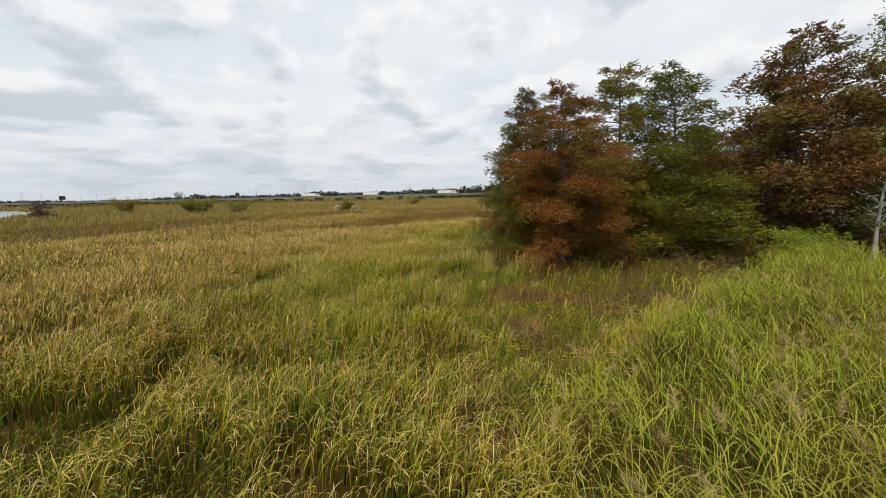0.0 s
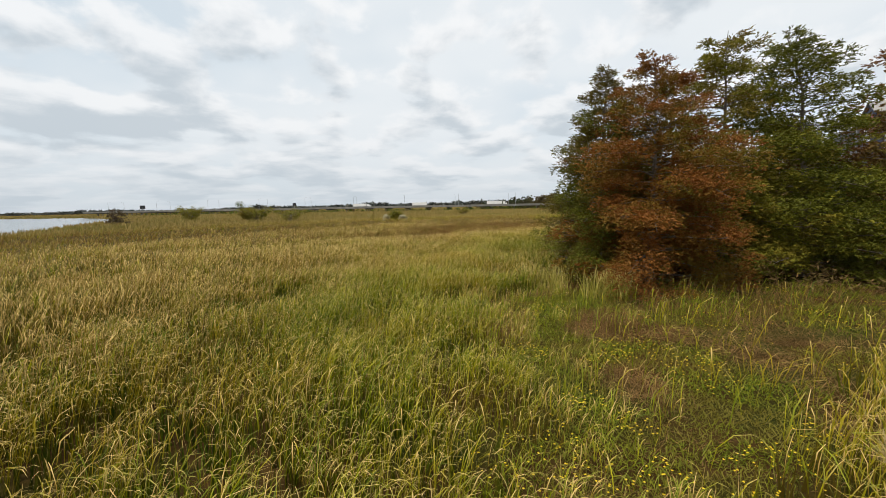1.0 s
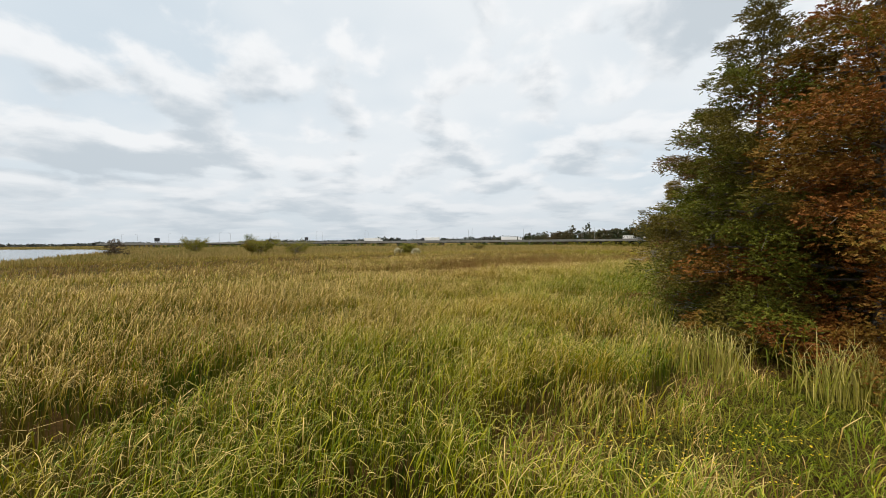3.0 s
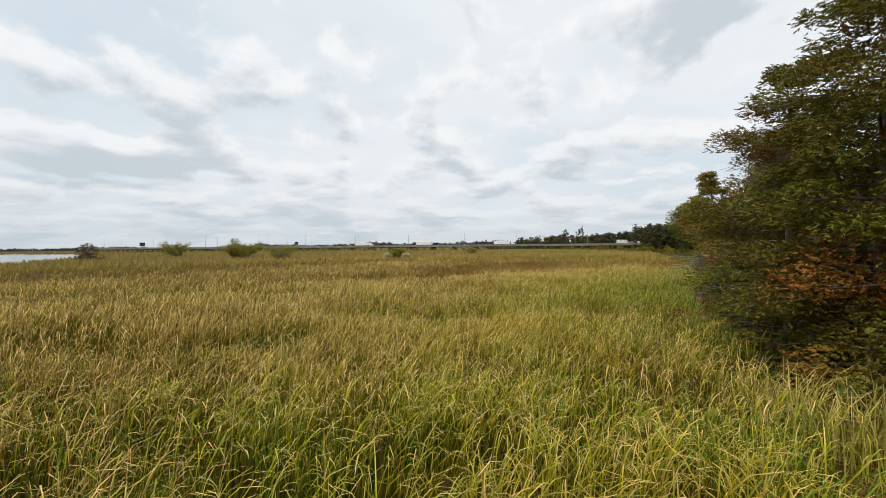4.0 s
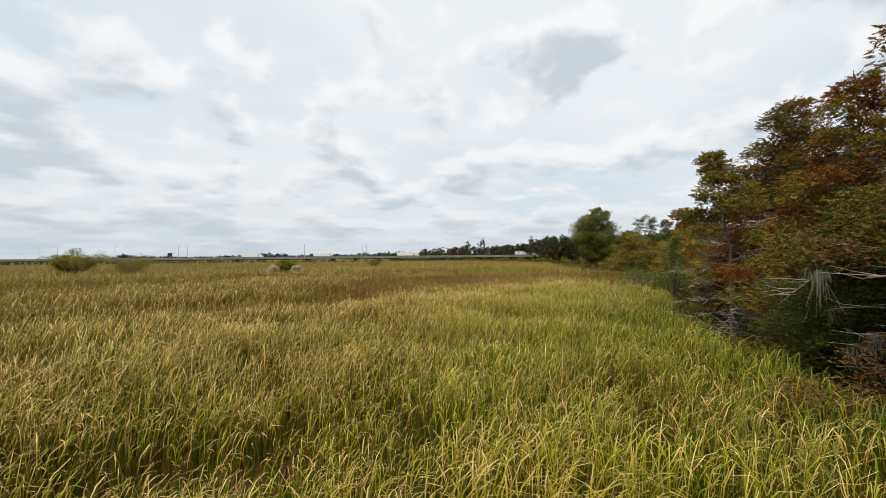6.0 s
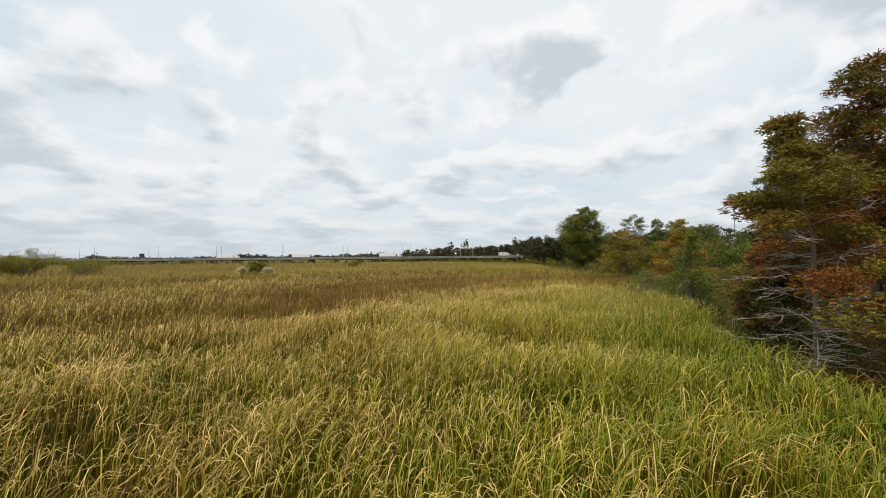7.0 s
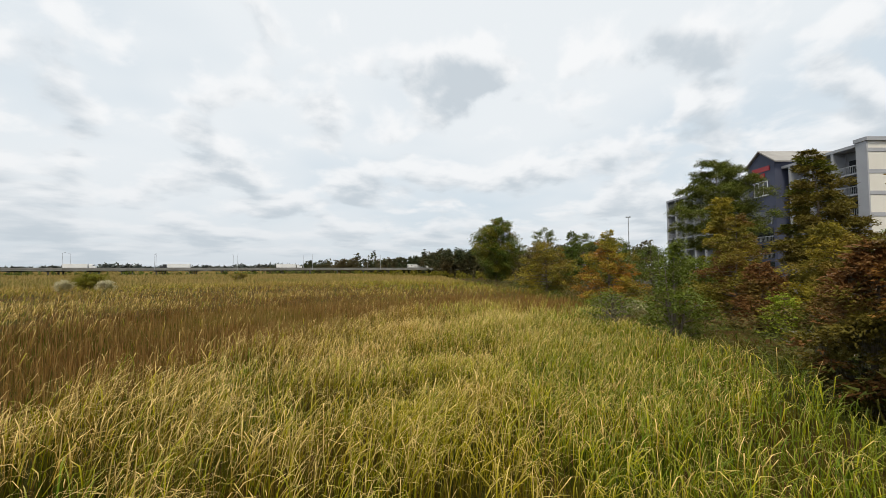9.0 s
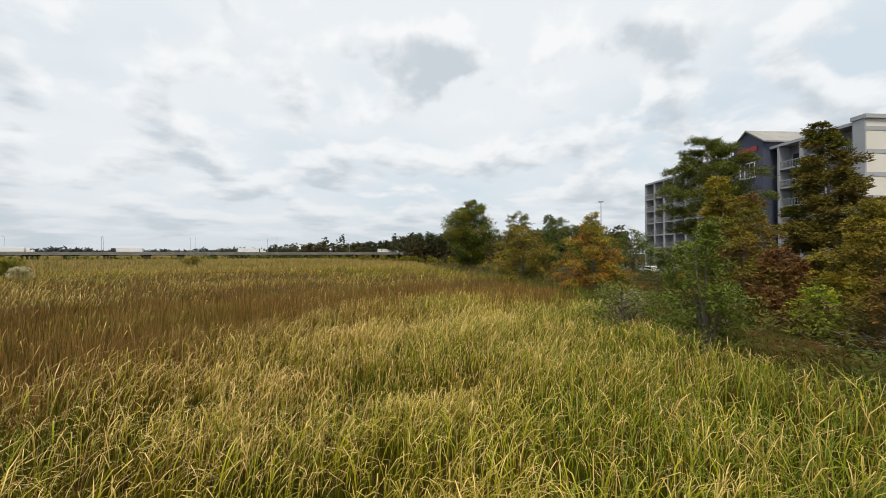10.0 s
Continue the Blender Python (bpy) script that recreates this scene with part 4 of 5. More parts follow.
    def foliage(sel):
        m = sel.sum()
        sz = size * rng.uniform(0.6, 1.3, m)
        if style == "cypress":
            return fronds(rng, at[sel], turn[sel] + rng.normal(0, 0.5, m), sz, 5, 0.2, 0.6, wide)
        if style == "pine":
            return leaf_clumps(rng, at[sel], sz * 0.5, 9, 0.45, 0.2)
        return leaf_clumps(rng, at[sel], sz * 0.5, 8, size * 0.3, 0.5, fine)

    second = (rng.random(len(pick)) < np.clip((value_noise(at[:, 0] + at[:, 2], at[:, 1] - at[:, 2], 2.2, seed) - 0.52) * 6, 0, 1)) if leaf2 else np.zeros(len(pick), bool)
    if (~second).any():
        f = foliage(~second)
        part("crown", tri_mesh("crown", f[0], f[1], M[leaf], f[2]), None, root)["kind"] = "stuff"
    if second.any():
        f = foliage(second)
        part("crown", tri_mesh("crown", f[0], f[1], M[leaf2], f[2]), None, root, "foliage turning another colour in patches")["kind"] = "stuff"
    if moss:
        hang = np.array(hang)
        c = hang[rng.integers(0, len(hang), moss)]
        n = moss * 26
        off = rng.normal(0, 1, (n, 3)) * np.array([0.13, 0.13, 0.06])
        c = np.repeat(c, 26, 0) + off
        ln = np.repeat(rng.gamma(2.2, 0.3, moss), 26) * np.exp(-(off[:, 0] ** 2 + off[:, 1] ** 2) / 0.03) * rng.uniform(0.5, 1.1, n) + 0.08
        ln = np.minimum(ln, np.maximum(c[:, 2] - 0.1, 0.1))
        ms = strips(c, rng.uniform(0, 6.3, n), np.full(n, math.pi - 0.05) + rng.normal(0, 0.13, n), np.zeros(n), ln, 0.028 * rng.uniform(0.5, 1.3, n), 2, rng.uniform(0, 3, n))
        part("moss", tri_mesh("moss", ms[0], ms[1], M["moss"], ms[2]), None, root, "grey beards of hanging moss")["kind"] = "stuff"
    return root


def build_trees():
    C = "bald_cypress"
    tree(C, 10.5, 40.4, 16.6, 5.8, "rust", "rust-red feathery cypress standing at the edge of the clearing", 1, limbs=110, sprays=46000, low=0.01, profile=profile_dome, leaf2="rustolive", size=0.26, pad=0.86, wide=0.62)
    tree(C, 7.7, 43.6, 16.8, 4.7, "green", "tall green cypress close behind the rust-red one", 2, limbs=110, sprays=40000, low=0.01, profile=profile_skirt, leaf2="darkolive", lean=(-0.4, 0), size=0.24, pad=0.86)
    tree(C, 17.4, 46.2, 19.5, 7.0, "olivegreen", "open-crowned green cypress with light shining through", 3, limbs=80, sprays=24000, low=0.03, leaf2="olive", top_thin=0.1, size=0.38, pad=0.95, profile=profile_tiered)
    tree(C, 22.8, 45.4, 19.5, 7.2, "green", "tall dark green cypress with a pointed top", 4, limbs=90, sprays=24000, low=0.02, leaf2="olivegreen", size=0.38, profile=profile_tiered, pad=0.95)
    tree(C, 34.5, 47.0, 22.6, 8.8, "darkrust", "large thin-leaved dark rusty cypress", 5, limbs=100, sprays=30000, low=0.02, profile=profile_column, top_thin=0.15, size=0.42, wide=0.85)
    tree(C, 43.0, 44.0, 26.0, 7.0, "deep", "tall deep green tree at the edge of the wood", 6, style="round", limbs=46, sprays=4200, low=0.1, size=1.0, profile=profile_round)
    tree(C, 8.0, 48.8, 13.4, 4.1, "darkolive", "moss-hung cypress with pale bare twigs by the water grass", 7, limbs=72, sprays=15000, low=0.03, bare=0.62, moss=240, profile=profile_skirt, leaf2="darkrust", size=0.22)
    tree(C, 11.8, 56.2, 12.6, 4.2, "rust", "brown cypress rising behind the moss-hung one", 33, limbs=66, sprays=18000, low=0.04, moss=70, bare=0.12, leaf2="olive", size=0.26)
    tree(C, 9.4, 54.4, 7.4, 2.5, "darkgreen", "dense dark green young cypress at the marsh edge", 34, limbs=56, sprays=14000, low=0.02, profile=profile_skirt, size=0.2)
    tree(C, 15.5, 50.0, 15.0, 4.8, "darkolive", "dark cypress standing in the thicket", 8, limbs=60, sprays=8000, low=0.03, leaf2="darkrust", moss=110, size=0.32)
    tree(C, 10.2, 60.8, 10.8, 3.7, "olive", "slender cypress with bare grey lower branches", 9, limbs=72, sprays=9000, low=0.06, bare=0.74, moss=34, leaf2="rust", size=0.22, girth=0.65)
    tree(C, 16.3, 63.6, 14.4, 4.0, "rust", "rusty cypress hung with moss", 10, limbs=90, sprays=30000, low=0.3, moss=90, leaf2="darkolive", size=0.25, profile=profile_skirt, pad=0.9)
    tree(C, 15.4, 68.4, 6.2, 1.6, "darkrust", "dark rusty cypress draped in grey moss", 11, limbs=40, sprays=5000, low=0.08, moss=130, leaf2="darkolive", profile=profile_column, size=0.34)
    tree(C, 32.9, 78.7, 8.6, 3.9, "yellow", "yellow-green young cypress at the thicket edge", 12, limbs=52, sprays=12000, low=0.2, leaf2="olive", size=0.28)
    tree(C, 27.5, 75.0, 5.4, 3.4, "darkrust", "low half-bare cypress with grey twigs", 13, limbs=44, sprays=1200, low=0.04, bare=0.6, size=0.42)
    tree(C, 35.5, 88.0, 10.5, 4.4, "olive", "olive-brown layered cypress in the thicket", 14, limbs=50, sprays=8000, low=0.05, leaf2="darkrust", bare=0.15, size=0.36)
    tree(C, 47.5, 87.4, 18.2, 5.0, "darkolive", "broad dark olive cypress before the building", 15, limbs=60, sprays=12000, low=0.1, leaf2="green", size=0.55)
    tree("pine_tree", 53.9, 104.0, 21.8, 6.0, "pine", "tall pine with an open clumped crown", 16, style="pine", limbs=46, sprays=5600, low=0.34, size=0.8, profile=profile_round, pad=1.3)
    tree(C, 46.3, 96.6, 14.5, 4.0, "olive", "yellowish cypress standing before the tall pine", 17, limbs=54, sprays=9000, low=0.06, leaf2="yellow", size=0.5)
    tree("broadleaf_tree", 18.6, 79.2, 6.9, 2.4, "fresh", "leafy green small tree at the marsh edge", 18, style="round", limbs=40, sprays=1150, low=0.04, size=0.55, profile=profile_cone, forks=4, fine=2)
    tree("broadleaf_tree", 39.0, 96.0, 6.5, 3.8, "fresh", "leafy green tree in the thicket", 19, style="round", limbs=34, sprays=1800, low=0.06, size=0.75, profile=profile_round, forks=2)
    tree(C, 39.5, 110.0, 11.0, 5.4, "orange", "orange cypress at the far marsh edge", 20, limbs=50, sprays=8000, low=0.04, leaf2="yellow", size=0.42)
    tree(C, 42.0, 131.0, 11.0, 5.8, "olive", "wide yellowish-olive cypress at the far marsh edge", 21, limbs=50, sprays=7000, low=0.04, leaf2="yellow", size=0.5, profile=profile_round)
    tree("oak_tree", 50.8, 173.3, 21.5, 8.4, "deep", "large round green oak standing out from the woods", 22, style="round", limbs=80, sprays=9500, low=0.03, size=1.2, profile=profile_round, leaf2="olivegreen", pad=1.15)
    tree("conifer", 56.0, 143.0, 14.5, 5.0, "deep", "dark green conical tree before the woods", 23, limbs=50, sprays=6500, low=0.04, size=0.55)
    tree("pine_tree", 73.0, 183.0, 19.5, 5.5, "pine", "pine rising behind the oak", 24, style="pine", limbs=30, sprays=1300, low=0.45, size=1.2, profile=profile_round)
    tree("pine_tree", 84.0, 176.0, 17.5, 5.0, "pine", "pine with a flat clumped crown", 25, style="pine", limbs=30, sprays=1300, low=0.45, size=1.2, profile=profile_round)
    tree("broadleaf_tree", 74.0, 150.0, 13.5, 6.0, "deep", "dark green broad tree beside the building", 26, style="round", limbs=40, sprays=2600, low=0.05, size=1.1, profile=profile_round)
    tree("bush", 29.0, 37.5, 3.0, 2.8, "lime", "lime green bush behind the tall reeds", 27, style="round", limbs=30, sprays=900, low=0.02, size=0.6, profile=profile_round, forks=3, category="bush")
    tree("slender_tree", 36.0, 39.5, 11.0, 2.6, "fresh", "slender tree with a pale thin trunk", 28, style="round", limbs=26, sprays=500, low=0.2, size=0.7, profile=profile_round, bark="palebark", bare=0.25)
    tree("slender_tree", 38.5, 38.5, 9.0, 2.2, "fresh", "slender tree with a pale thin trunk", 29, style="round", limbs=24, sprays=420, low=0.2, size=0.7, profile=profile_round, bark="palebark", bare=0.25)
    tree("bald_cypress", 33.5, 84.0, 5.5, 3.0, "darkrust", "small red-brown cypress in the thicket", 30, limbs=40, sprays=2200, low=0.03, size=0.5)
    tree("bald_cypress", 29.5, 80.0, 3.2, 1.2, "lime", "young bright green cypress in the thicket", 32, limbs=26, sprays=420, low=0.1, size=0.4)
    for i, (x, y, h, r, leaf) in enumerate([(27.5, 50.0, 9.0, 4.5, "deep"), (37.5, 51.0, 16.0, 5.5, "darkrust"), (50.0, 60.0, 20.0, 7.5, "darkrust"), (46.0, 52.0, 15.0, 5.0, "deep"), (20.0, 52.0, 10.0, 4.0, "olive"), (18.0, 60.0, 9.0, 3.5, "deep"), (27.0, 66.0, 11.0, 4.5, "olive"), (24.0, 58.0, 12.0, 4.5, "darkrust"), (52.0, 84.0, 9.0, 4.5, "deep"), (41.0, 80.0, 8.0, 4.0, "olive"), (60.0, 122.0, 10.0, 5.0, "deep"), (64.0, 132.0, 9.0, 5.0, "olive"), (47.0, 118.0, 8.0, 4.0, "deep")]):
        tree("thicket_tree", x, y, h, r, leaf, "dense " + {"deep": "dark green", "olive": "olive green", "darkrust": "brownish"}[leaf] + " tree in the thicket behind the marsh", 200 + i, style="round", limbs=26, sprays=1000, low=0.03, size=0.95, profile=profile_round, forks=2)


build_trees()


# ---------- the causeway ----------
ROAD_A, ROAD_DIR = Vector((170.0, 422.0, 0)), Vector((-1.0, 0.012, 0)).normalized()
ROAD_TURN = math.degrees(math.atan2(ROAD_DIR.y, ROAD_DIR.x))


def on_road(s, off=0.0, z=0.0):
    p = ROAD_A + ROAD_DIR * s + Vector((-ROAD_DIR.y, ROAD_DIR.x, 0)) * off
    return (p.x, p.y, z)


def build_road():
    deck_z = 5.0
    root = thing("causeway", on_road(0), ROAD_TURN, "long low concrete highway causeway on piers", "bridge", kind="structure")
    part("deck", boxes((-60, -13, deck_z - 0.95, 700, 13, deck_z)), M["concrete"], root)
    part("roadway", boxes((-60, -12.4, deck_z + 0.004, 700, 12.4, deck_z + 0.06)), M["asphalt"], root, "grey asphalt carriageway")
    for off in (-12.9, 12.9):
        part("barrier", boxes((-60, off - 0.18, deck_z + 0.004, 700, off + 0.18, deck_z + 0.95)), M["concrete"], root)
    pier = boxes((-0.6, -12, deck_z - 1.9, 0.6, 12, deck_z - 0.95), *[(-0.45, o - 0.45, -0.3, 0.45, o + 0.45, deck_z - 1.9) for o in (-9, -3, 3, 9)])
    first = part("pier", pier, M["concrete"], root)
    for i in range(1, 32):
        p = first.copy()
        scene.collection.objects.link(p)
        p.location.x = i * 22.0
    lamp = thing("street_lamp", on_road(62, 13.3, deck_z - 0.4), ROAD_TURN, "slim steel highway lamp with one arm", "lamp", "lamps along the causeway")
    part("pole", cyl(bmesh.new(), (0, 0, 0), (0, 0, 12), 0.14, 0.09), M["steel"], lamp)
    part("arm", cyl(bmesh.new(), (0, 0, 11.9), (0, -2.4, 12.4), 0.07, 0.06, 6), M["steel"], lamp)
    part("lamp_head", boxes((-0.18, -3.1, 12.32, 0.18, -2.3, 12.5)), M["steel"], lamp)
    for s in (118, 174, 230, 286, 342, 398, 454, 520, 590, 660):
        copy_thing(lamp, pose(*on_road(s, 13.3, deck_z - 0.4), 0, 0, ROAD_TURN))
        copy_thing(lamp, pose(*on_road(s + 8, -13.3, deck_z - 0.4), 0, 0, ROAD_TURN + 180))


build_road()


def wheels(root, xs, half, r, z=0.0):
    for x in xs:
        for s in (-1, 1):
            w = part("wheel", cyl(bmesh.new(), (x, s * half - 0.15, z + r), (x, s * half + 0.15, z + r), r, r, 16), M["rubber"], root)
            part("rim", cyl(bmesh.new(), (x, s * (half + 0.02) - 0.15, z + r), (x, s * (half + 0.02) + 0.15, z + r), r * 0.55, r * 0.55, 12), M["steel"], w)


def truck(s, off, turn, body="whitepaint", cab="whitepaint", label="white semi-trailer truck on the causeway"):
    root = thing("truck", on_road(s, off, 5.06), ROAD_TURN + turn, label, "truck", "trucks on the causeway")
    part("trailer", boxes((-15.5, -1.28, 1.1, 0, 1.28, 4.05), bevel=0.06), M[body], root)
    bm = boxes((0.9, -1.2, 1.0, 3.2, 1.2, 3.7), (3.2, -1.1, 0.9, 5.0, 1.1, 2.2), bevel=0.18)
    part("cab", bm, M[cab], root)
    part("windscreen", boxes((3.0, -1.0, 2.35, 3.23, 1.0, 3.1)), M["glass"], root)
    part("chassis", boxes((-15.2, -0.5, 0.75, 4.6, 0.5, 1.05)), M["darkpaint"], root)
    wheels(root, (-14.2, -12.9, 0.2, 1.4, 4.1), 1.1, 0.5)


truck(75, -5, 180)
truck(188, -5, 180)
truck(280, 5, 0, "whitepaint", "darkpaint", "white trailer with a dark cab on the causeway")
truck(335, -5, 180)


# ---------- far woods ----------
def woods(name, places, label, seed, leaf="far", m=22, per=6, leafy_size=0.11):
    """A belt of distant trees: trunks and clumped crowns."""
    rng = np.random.default_rng(seed)
    ch = []
    for x, y, h in places:
        pine = rng.random() < 0.35
        z = h * (rng.uniform(0.5, 1.0, m) if pine else rng.uniform(0.05, 1.0, m))
        rad = h * (0.2 if pine else 0.36) * np.sqrt(np.clip(1.12 - z / h, 0.05, 1))
        a = rng.uniform(0, 6.3, m)
        c = np.stack([x + rad * np.cos(a), y + rad * np.sin(a), z], -1)
        ch.append(leaf_clumps(rng, c, np.full(m, h * 0.085), per, h * leafy_size, 0.8))
        ch.append(tube([(x, y, -0.2), (x, y, h * 0.5), (x, y, h * 0.9)], [h * 0.018, h * 0.014, h * 0.006], 3))
    c = joined(*ch)
    tagged(new(name, tri_mesh(name, c[0], c[1], M[leaf], c[2])), label, "trees", kind="stuff")


def build_woods():
    rng = np.random.default_rng(31)
    belt = []
    for i in range(400):
        x = rng.uniform(-50, 210)
        y = 455 + rng.uniform(0, 70) - 0.35 * max(x, 0)
        h = (8 + 6 * rng.random() + 0.03 * max(x, 0)) * (1.0 if rng.random() > 0.08 else 1.4)
        belt.append((x, y, h * min(1.0, 0.5 + (x + 50) / 130)))
    woods("pine_woods", belt, "belt of dark pines and oaks beyond the causeway", 41, m=24, per=9, leafy_size=0.11)
    near = []
    for i in range(120):
        u = rng.random()
        near.append((74 + 55 * u + rng.normal(0, 7), 290 - 110 * u + rng.uniform(0, 40), 9 + 8 * rng.random()))
    woods("wood_edge", near, "dark green woods between marsh and building", 42, m=34, per=11, leafy_size=0.09)
    low = []
    for i in range(120):
        u = rng.random()
        low.append((34 + 40 * u + rng.normal(0, 5), 395 - 190 * u + rng.uniform(0, 25), 1.6 + 2.2 * rng.random()))
    woods("wood_fringe", low, "low olive green bushes fringing the marsh", 44, "olivegreen", m=16, per=8, leafy_size=0.2)
    strip = [(rng.uniform(-420, 40), 400 + rng.uniform(-6, 6), rng.uniform(2.2, 3.6)) for i in range(230)]
    woods("road_scrub", strip, "low green scrub along the foot of the causeway", 45, "fresh", m=9, per=5, leafy_size=0.3)
    line = []
    for i in range(1300):
        a = rng.uniform(-1.3, 0.1)
        d = rng.uniform(1300, 1900)
        tall = 0.75 + 0.5 * float(value_noise(a * 100, 0, 6.0, 88))
        line.append((d * math.sin(a), d * math.cos(a), rng.uniform(9, 13) * tall * (1.0 if a > -0.62 else 0.6)))
    # no haze in the air here, the leaf colour imitates it
    woods("horizon_woods", line, "low tree line on the horizon, haze put into its pale colour", 43, "hazy", m=7, per=3, leafy_size=0.8)


build_woods()


def build_undergrowth():
    """Brush under and between the trees, its colour darkened for their shade, and dry brush behind the clearing."""
    rng = np.random.default_rng(77)
    x, y = scatter(rng, 3, 72, 38, 180, 1.1)
    keep = (x > shore(y) + np.where(y < 62, 2.6, 0.8)) & (x < shore(y) + 42)
    x, y = x[keep], y[keep]
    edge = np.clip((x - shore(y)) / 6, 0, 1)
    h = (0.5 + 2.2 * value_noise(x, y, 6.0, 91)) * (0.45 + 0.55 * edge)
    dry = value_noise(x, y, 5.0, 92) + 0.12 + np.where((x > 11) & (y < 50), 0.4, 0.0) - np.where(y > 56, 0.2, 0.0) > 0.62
    pts = np.stack([x, y, h * rng.uniform(0.3, 0.9, len(x))], -1)
    for sel, name, mat, label in ((~dry, "undergrowth", "brush", "dense green undergrowth below the trees, shade put into its dark colour"), (dry, "dry_brush", "brownbrush", "tangled brown dry brush at the foot of the trees")):
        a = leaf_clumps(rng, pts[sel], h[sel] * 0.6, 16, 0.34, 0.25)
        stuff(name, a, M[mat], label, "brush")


build_undergrowth()


def bush(name, x, y, h, r, leaf, label, seed, sprays=350, bloom=0):
    t = tree(name, x, y, h, r, leaf, label, seed, style="round", limbs=26, sprays=sprays * 4, low=0.03, size=max(0.5, h * 0.2), profile=profile_round, forks=3, category="bush")
    return t


def build_bushes():
    bush("bush", -165, 190, 6.0, 8.0, "olivegreen", "round green willow bush in the marsh", 61)
    bush("bush", -115, 172, 5.2, 7.5, "olivegreen", "spreading green bush in the marsh", 62)
    bush("bush", -124, 178, 6.4, 4.5, "olive", "yellowish bush among the green ones", 63)
    bush("bush", -96, 168, 4.0, 8.0, "olivegreen", "low wide green bush", 64)
    tree("broadleaf_tree", -205, 280, 12, 5.0, "deep", "lone small tree beyond the bushes", 65, style="round", limbs=24, sprays=400, low=0.4, size=1.0, profile=profile_round)
    tree("bald_cypress", -168, 153, 7.5, 5.0, "brownleaf", "lone dark cypress at the water's edge", 66, limbs=34, sprays=700, low=0.08, size=0.9)
    bush("bush", -47, 162, 4.0, 3.2, "olivegreen", "fresh green bush between white-blooming shrubs", 67)
    bush("blooming_bush", -49.5, 158, 2.8, 1.7, "bloom", "shrub covered in white autumn bloom", 68, 260)
    bush("blooming_bush", -43.5, 160, 2.6, 1.7, "bloom", "shrub covered in white autumn bloom", 69, 260)
    bush("bush", -30, 230, 3.5, 3.0, "olive", "small olive shrub in the marsh", 70, 200)
    tree("bush", 17.0, 82.8, 3.4, 2.4, "fresh", "grey twiggy half-bare bush at the marsh edge", 71, style="round", limbs=44, sprays=420, low=0.03, size=0.45, profile=profile_round, forks=4, bare=0.2, category="bush")
    bush("blooming_bush", 27.5, 92.0, 1.7, 1.0, "bloom", "pale blooming shrub at the marsh edge", 72, 160)


build_bushes()


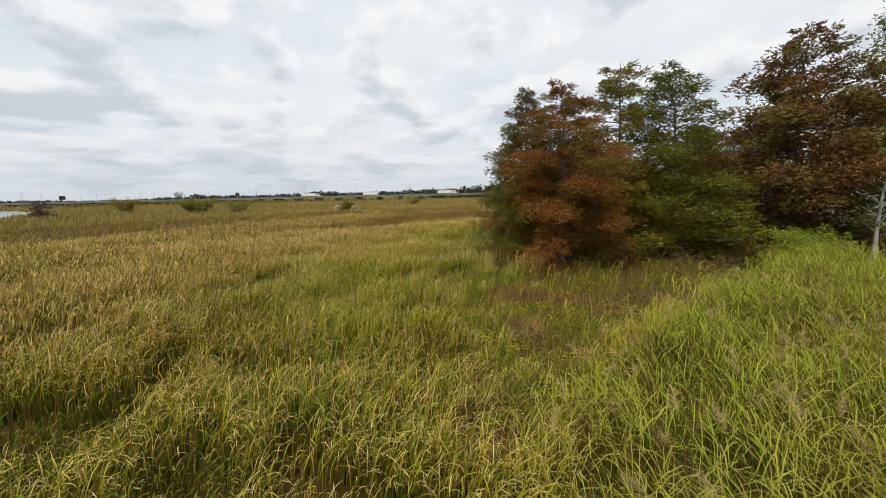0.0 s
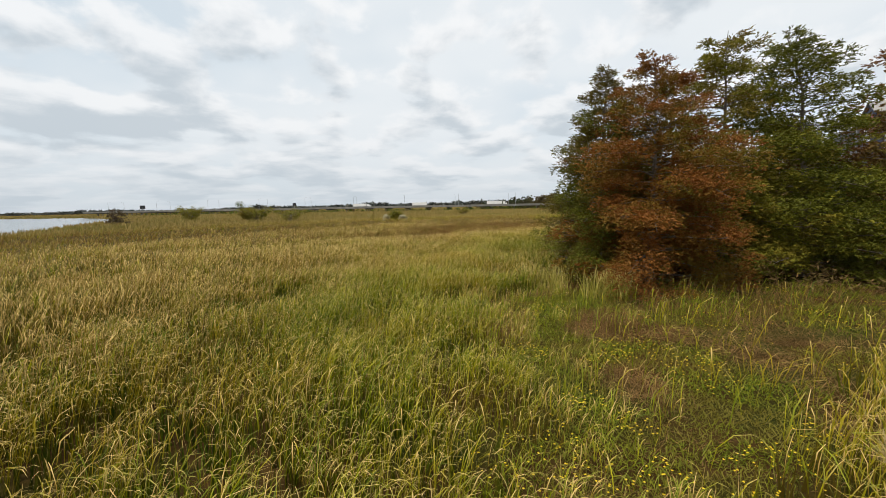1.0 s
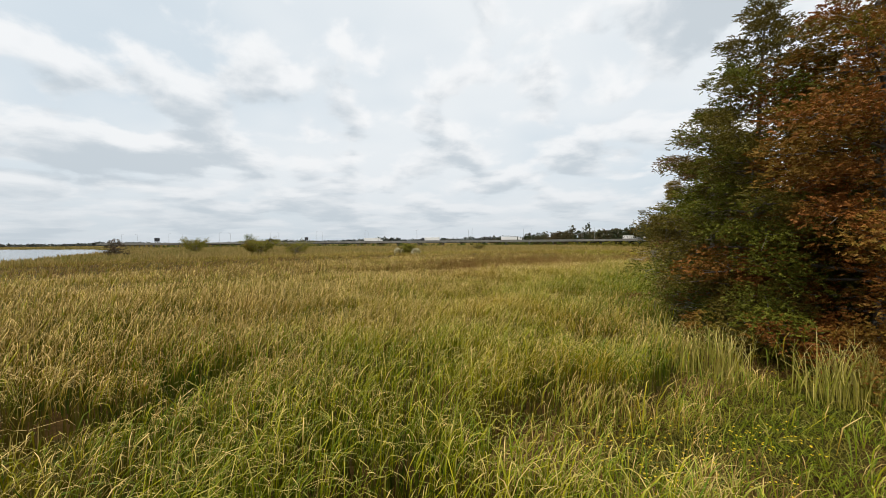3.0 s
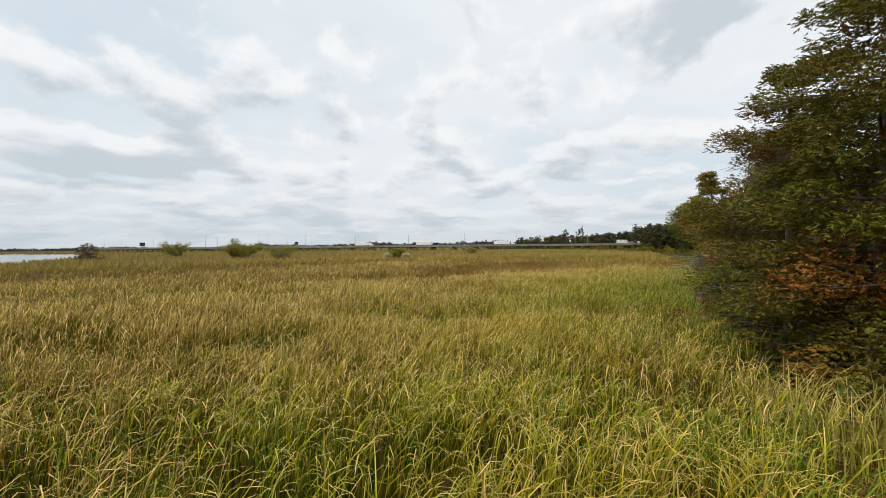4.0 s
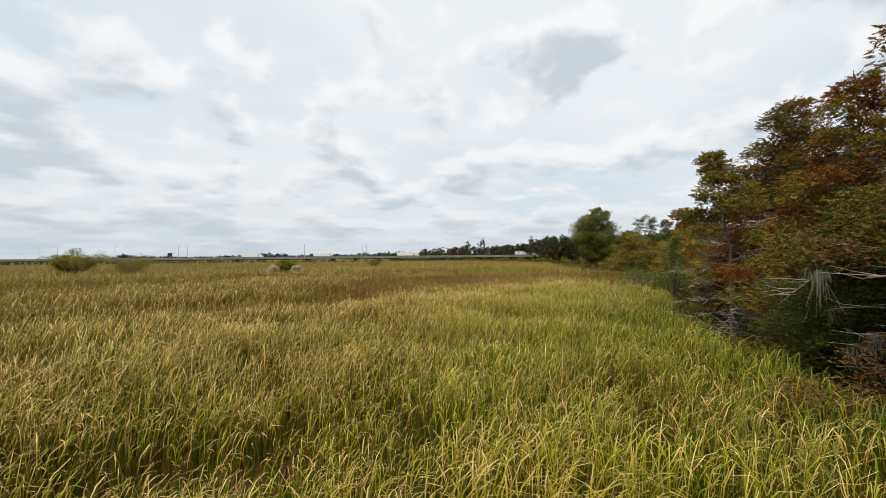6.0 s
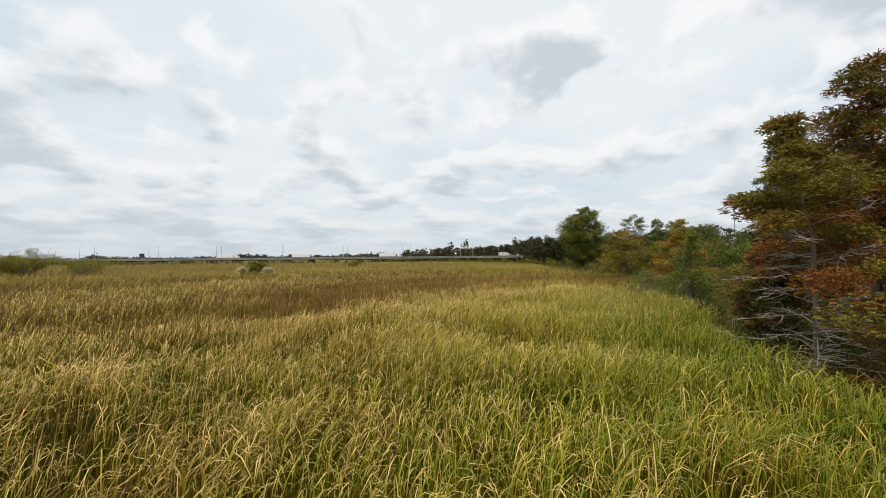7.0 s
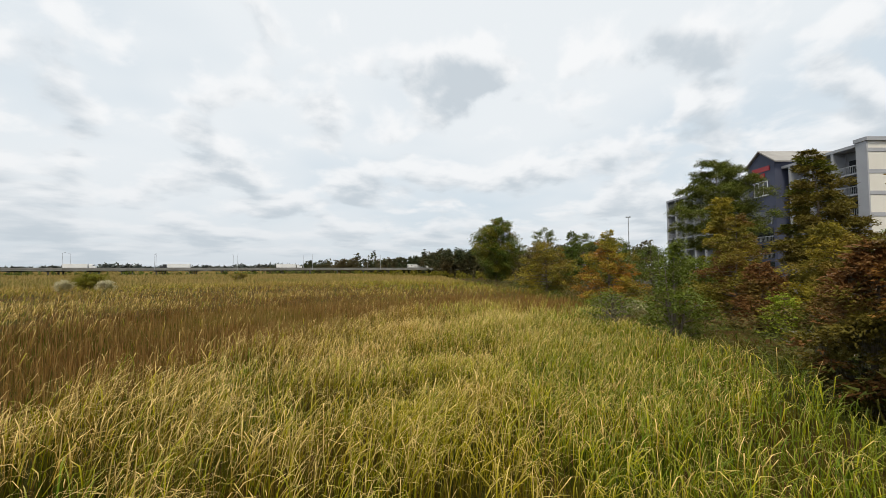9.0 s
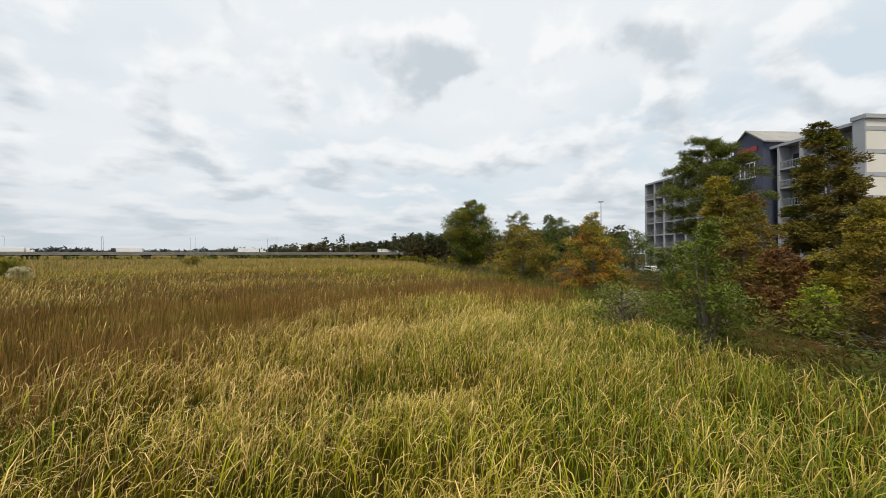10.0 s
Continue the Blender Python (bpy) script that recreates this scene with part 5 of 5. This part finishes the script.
# ---------- hotel ----------
def build_hotel():
    """Six storeys with balconies. Local x runs along the front from the far corner, y points away from the marsh."""
    ax, ay, bx, by = 81.6, 138.8, 67.2, 94.0
    turn = math.degrees(math.atan2(by - ay, bx - ax))
    root = thing("hotel", (ax, ay, 0.4), turn, "six-storey grey hotel with balconies and a dark blue gabled bay", "building")
    H, FL, G, L = 21.3, 2.85, 3.2, 47.0
    # recess wall wears the darkened grey in place of real balcony shade
    part("wall", boxes((0.3, 1.8, -0.4, L, 16, H - 0.4)), M["inner"], root, "recessed balcony wall, shade put into its darker grey")
    part("roof", boxes((-0.1, -0.1, H - 0.4, L, 16.2, H)), M["wallgrey"], root)
    part("end_wall", boxes((-0.2, -0.05, -0.4, 0.25, 16.1, H - 0.41)), M["wallgrey"], root)
    bay0, bay1 = 28.8, 34.6
    xs = [x for x in np.arange(0.25, L + 0.1, 3.6)]
    for i in range(6):
        z = G + FL * i
        for k, (x0, x1) in enumerate(zip(xs[:-1], xs[1:])):
            if bay0 - 1 < (x0 + x1) / 2 < bay1 + 1:
                continue
            part("balcony", boxes((x0, 0, z - 0.2, x1 - 0.36, 1.79, z)), M["wallgrey"], root)
            part("railing", boxes((x0, 0.05, z + 1.0, x1 - 0.36, 0.11, z + 1.08), *[(x0 + 0.1 + j * 0.24, 0.06, z + 0.004, x0 + 0.13 + j * 0.24, 0.10, z + 1.0) for j in range(13)]), M["steel"], root)
            w = part("window", boxes((x0 + 0.5, 1.72, z + 0.1, x1 - 0.9, 1.79, z + 2.2)), M["glass"], root)
    for x in xs:
        if not (bay0 - 1 < x < bay1 + 1):
            part("pier", boxes((x - 0.35, -0.06, -0.4, x - 0.01, 1.79, H - 0.41)), M["wallgrey"], root)
    # gabled bay
    bm = bmesh.new()
    prof = [(bay0, -0.4), (bay1, -0.4), (bay1, 22.3), ((bay0 + bay1) / 2, 24.5), (bay0, 22.3)]
    f = [bm.verts.new((x, -1.2, z)) for x, z in prof]
    g = [bm.verts.new((x, 12.0, z)) for x, z in prof]
    bm.faces.new(f), bm.faces.new(g[::-1])
    for i in range(5):
        bm.faces.new((f[i], g[i], g[(i + 1) % 5], f[(i + 1) % 5]))
    bmesh.ops.recalc_face_normals(bm, faces=bm.faces)
    part("gabled_bay", bm, M["walldark"], root, "dark blue gabled bay")
    mid = (bay0 + bay1) / 2
    w = part("window", boxes((mid - 1.5, -1.26, 17.0, mid + 1.5, -1.2, 19.2)), M["glass"], root)
    part("window_frame", boxes((mid - 1.6, -1.36, 16.8, mid + 1.6, -1.27, 17.0), *[(mid + x, -1.33, 17.0, mid + x + 0.12, -1.27, 19.2) for x in (-1.5, -0.56, 0.44, 1.38)], (mid - 1.6, -1.33, 19.2, mid + 1.6, -1.27, 19.34)), M["whitepaint"], w, "white window frame and sill")
    for z in (3.2, 6.05, 8.9, 11.75):
        # flat dark glass on the bay front imitates the shade of a recess
        part("balcony_dark_panel", boxes((mid - 2.2, -1.24, z + 0.15, mid + 2.2, -1.2, z + 2.4)), M["glass"], root, "flat dark panel standing in for a shaded opening")
        part("railing", boxes((mid - 2.3, -1.4, z + 0.9, mid + 2.3, -1.32, z + 1.0), *[(mid - 2.2 + j * 0.28, -1.38, z + 0.1, mid - 2.16 + j * 0.28, -1.34, z + 0.9) for j in range(16)]), M["steel"], root)
    bm = bmesh.new()
    for sx in (-1, 1):
        a = [(mid, 24.5), (mid + sx * 3.5, 22.0), (mid + sx * 3.5, 22.22), (mid, 24.75)]
        f = [bm.verts.new((x, -1.6, z)) for x, z in a]
        g = [bm.verts.new((x, 12.2, z)) for x, z in a]
        bm.faces.new(f), bm.faces.new(g[::-1])
        for i in range(4):
            bm.faces.new((f[i], g[i], g[(i + 1) % 4], f[(i + 1) % 4]))
    bmesh.ops.recalc_face_normals(bm, faces=bm.faces)
    part("gable_roof", bm, M["roof"], root, "light metal roof over the gable")
    part("corner_pier", boxes((L - 0.12, -0.30, -0.4, L + 1.3, -0.11, H - 0.01), (L - 0.12, -0.10, -0.4, L - 0.004, 10, H - 0.01)), M["wallgrey"], root)
    part("sign", boxes((mid - 1.9, -1.32, 21.0, mid + 1.9, -1.2, 21.8), (mid - 1.2, -1.32, 20.0, mid + 0.8, -1.2, 20.7)), M["sign"], root, "red sign on the gable")
    # tall cream block
    part("stair_block", boxes((L, -0.1, -0.4, L + 1.2, 16, H)), M["wallcream"], root, "tall cream end block")
    for z in [G + FL * i - 0.45 for i in range(7)]:
        part("wall_band", boxes((L + 0.02, -0.04, z, L + 1.26, 16.06, z + 0.5)), M["wallgrey"], root, "grey band round the cream block")
    part("roof_box", boxes((L - 4, 9, H + 0.004, L - 1, 13, H + 2.2), bevel=0.1), M["darkpaint"], root, "dark plant box on the roof")
    part("block_trim", boxes((L - 0.3, -0.42, H + 0.004, L + 1.5, 16.3, H + 0.5)), M["wallgrey"], root)
    tagged(new("pavement", part("slab", boxes((60, 70, 0.0, 180, 190, 0.4)), M["asphalt"], None).data), "asphalt car park round the hotel", "pavement", kind="structure")
    bpy.data.objects.remove(bpy.data.objects["slab"])


build_hotel()


def car(x, y, z, turn, label, paint="whitepaint"):
    root = thing("car", (x, y, z), turn, label, "car")
    part("body", boxes((-2.3, -0.9, 0.35, 2.3, 0.9, 1.0), bevel=0.15), M[paint], root)
    part("cabin", boxes((-1.9, -0.8, 0.95, 0.9, 0.8, 1.65), bevel=0.22), M[paint], root)
    part("window", boxes((-1.6, -0.82, 1.08, 0.6, 0.82, 1.5)), M["glass"], root)
    wheels(root, (-1.4, 1.45), 0.78, 0.34)


car(79.5, 136.0, 0.4, 80, "white estate car parked beside the hotel")


def billboard(x, y, h, w, label):
    root = thing("billboard", (x, y, 0), math.degrees(math.atan2(y, x)) - 90, label, "sign")
    part("post", cyl(bmesh.new(), (0, 0, 0), (0, 0, h - 3), 0.5, 0.45), M["steel"], root)
    part("panel", boxes((-w / 2, -0.4, h - 6, w / 2, 0.4, h), bevel=0.1), M["darkpaint"], root)


billboard(-425, 720, 15, 6.5, "dark billboard on a single post beyond the causeway")
billboard(-640, 600, 15, 7.5, "dark billboard far along the causeway")


def build_mast():
    root = thing("mast_light", (138.0, 214.0, 0.2), 0, "tall steel mast with a ring of floodlights", "lamp")
    part("pole", cyl(bmesh.new(), (0, 0, 0), (0, 0, 29), 0.3, 0.16), M["steel"], root)
    part("lamp_head", boxes((-1.3, -0.25, 28.7, 1.3, 0.25, 29.05), (-0.25, -1.3, 28.7, 0.25, 1.3, 29.05)), M["steel"], root)


build_mast()
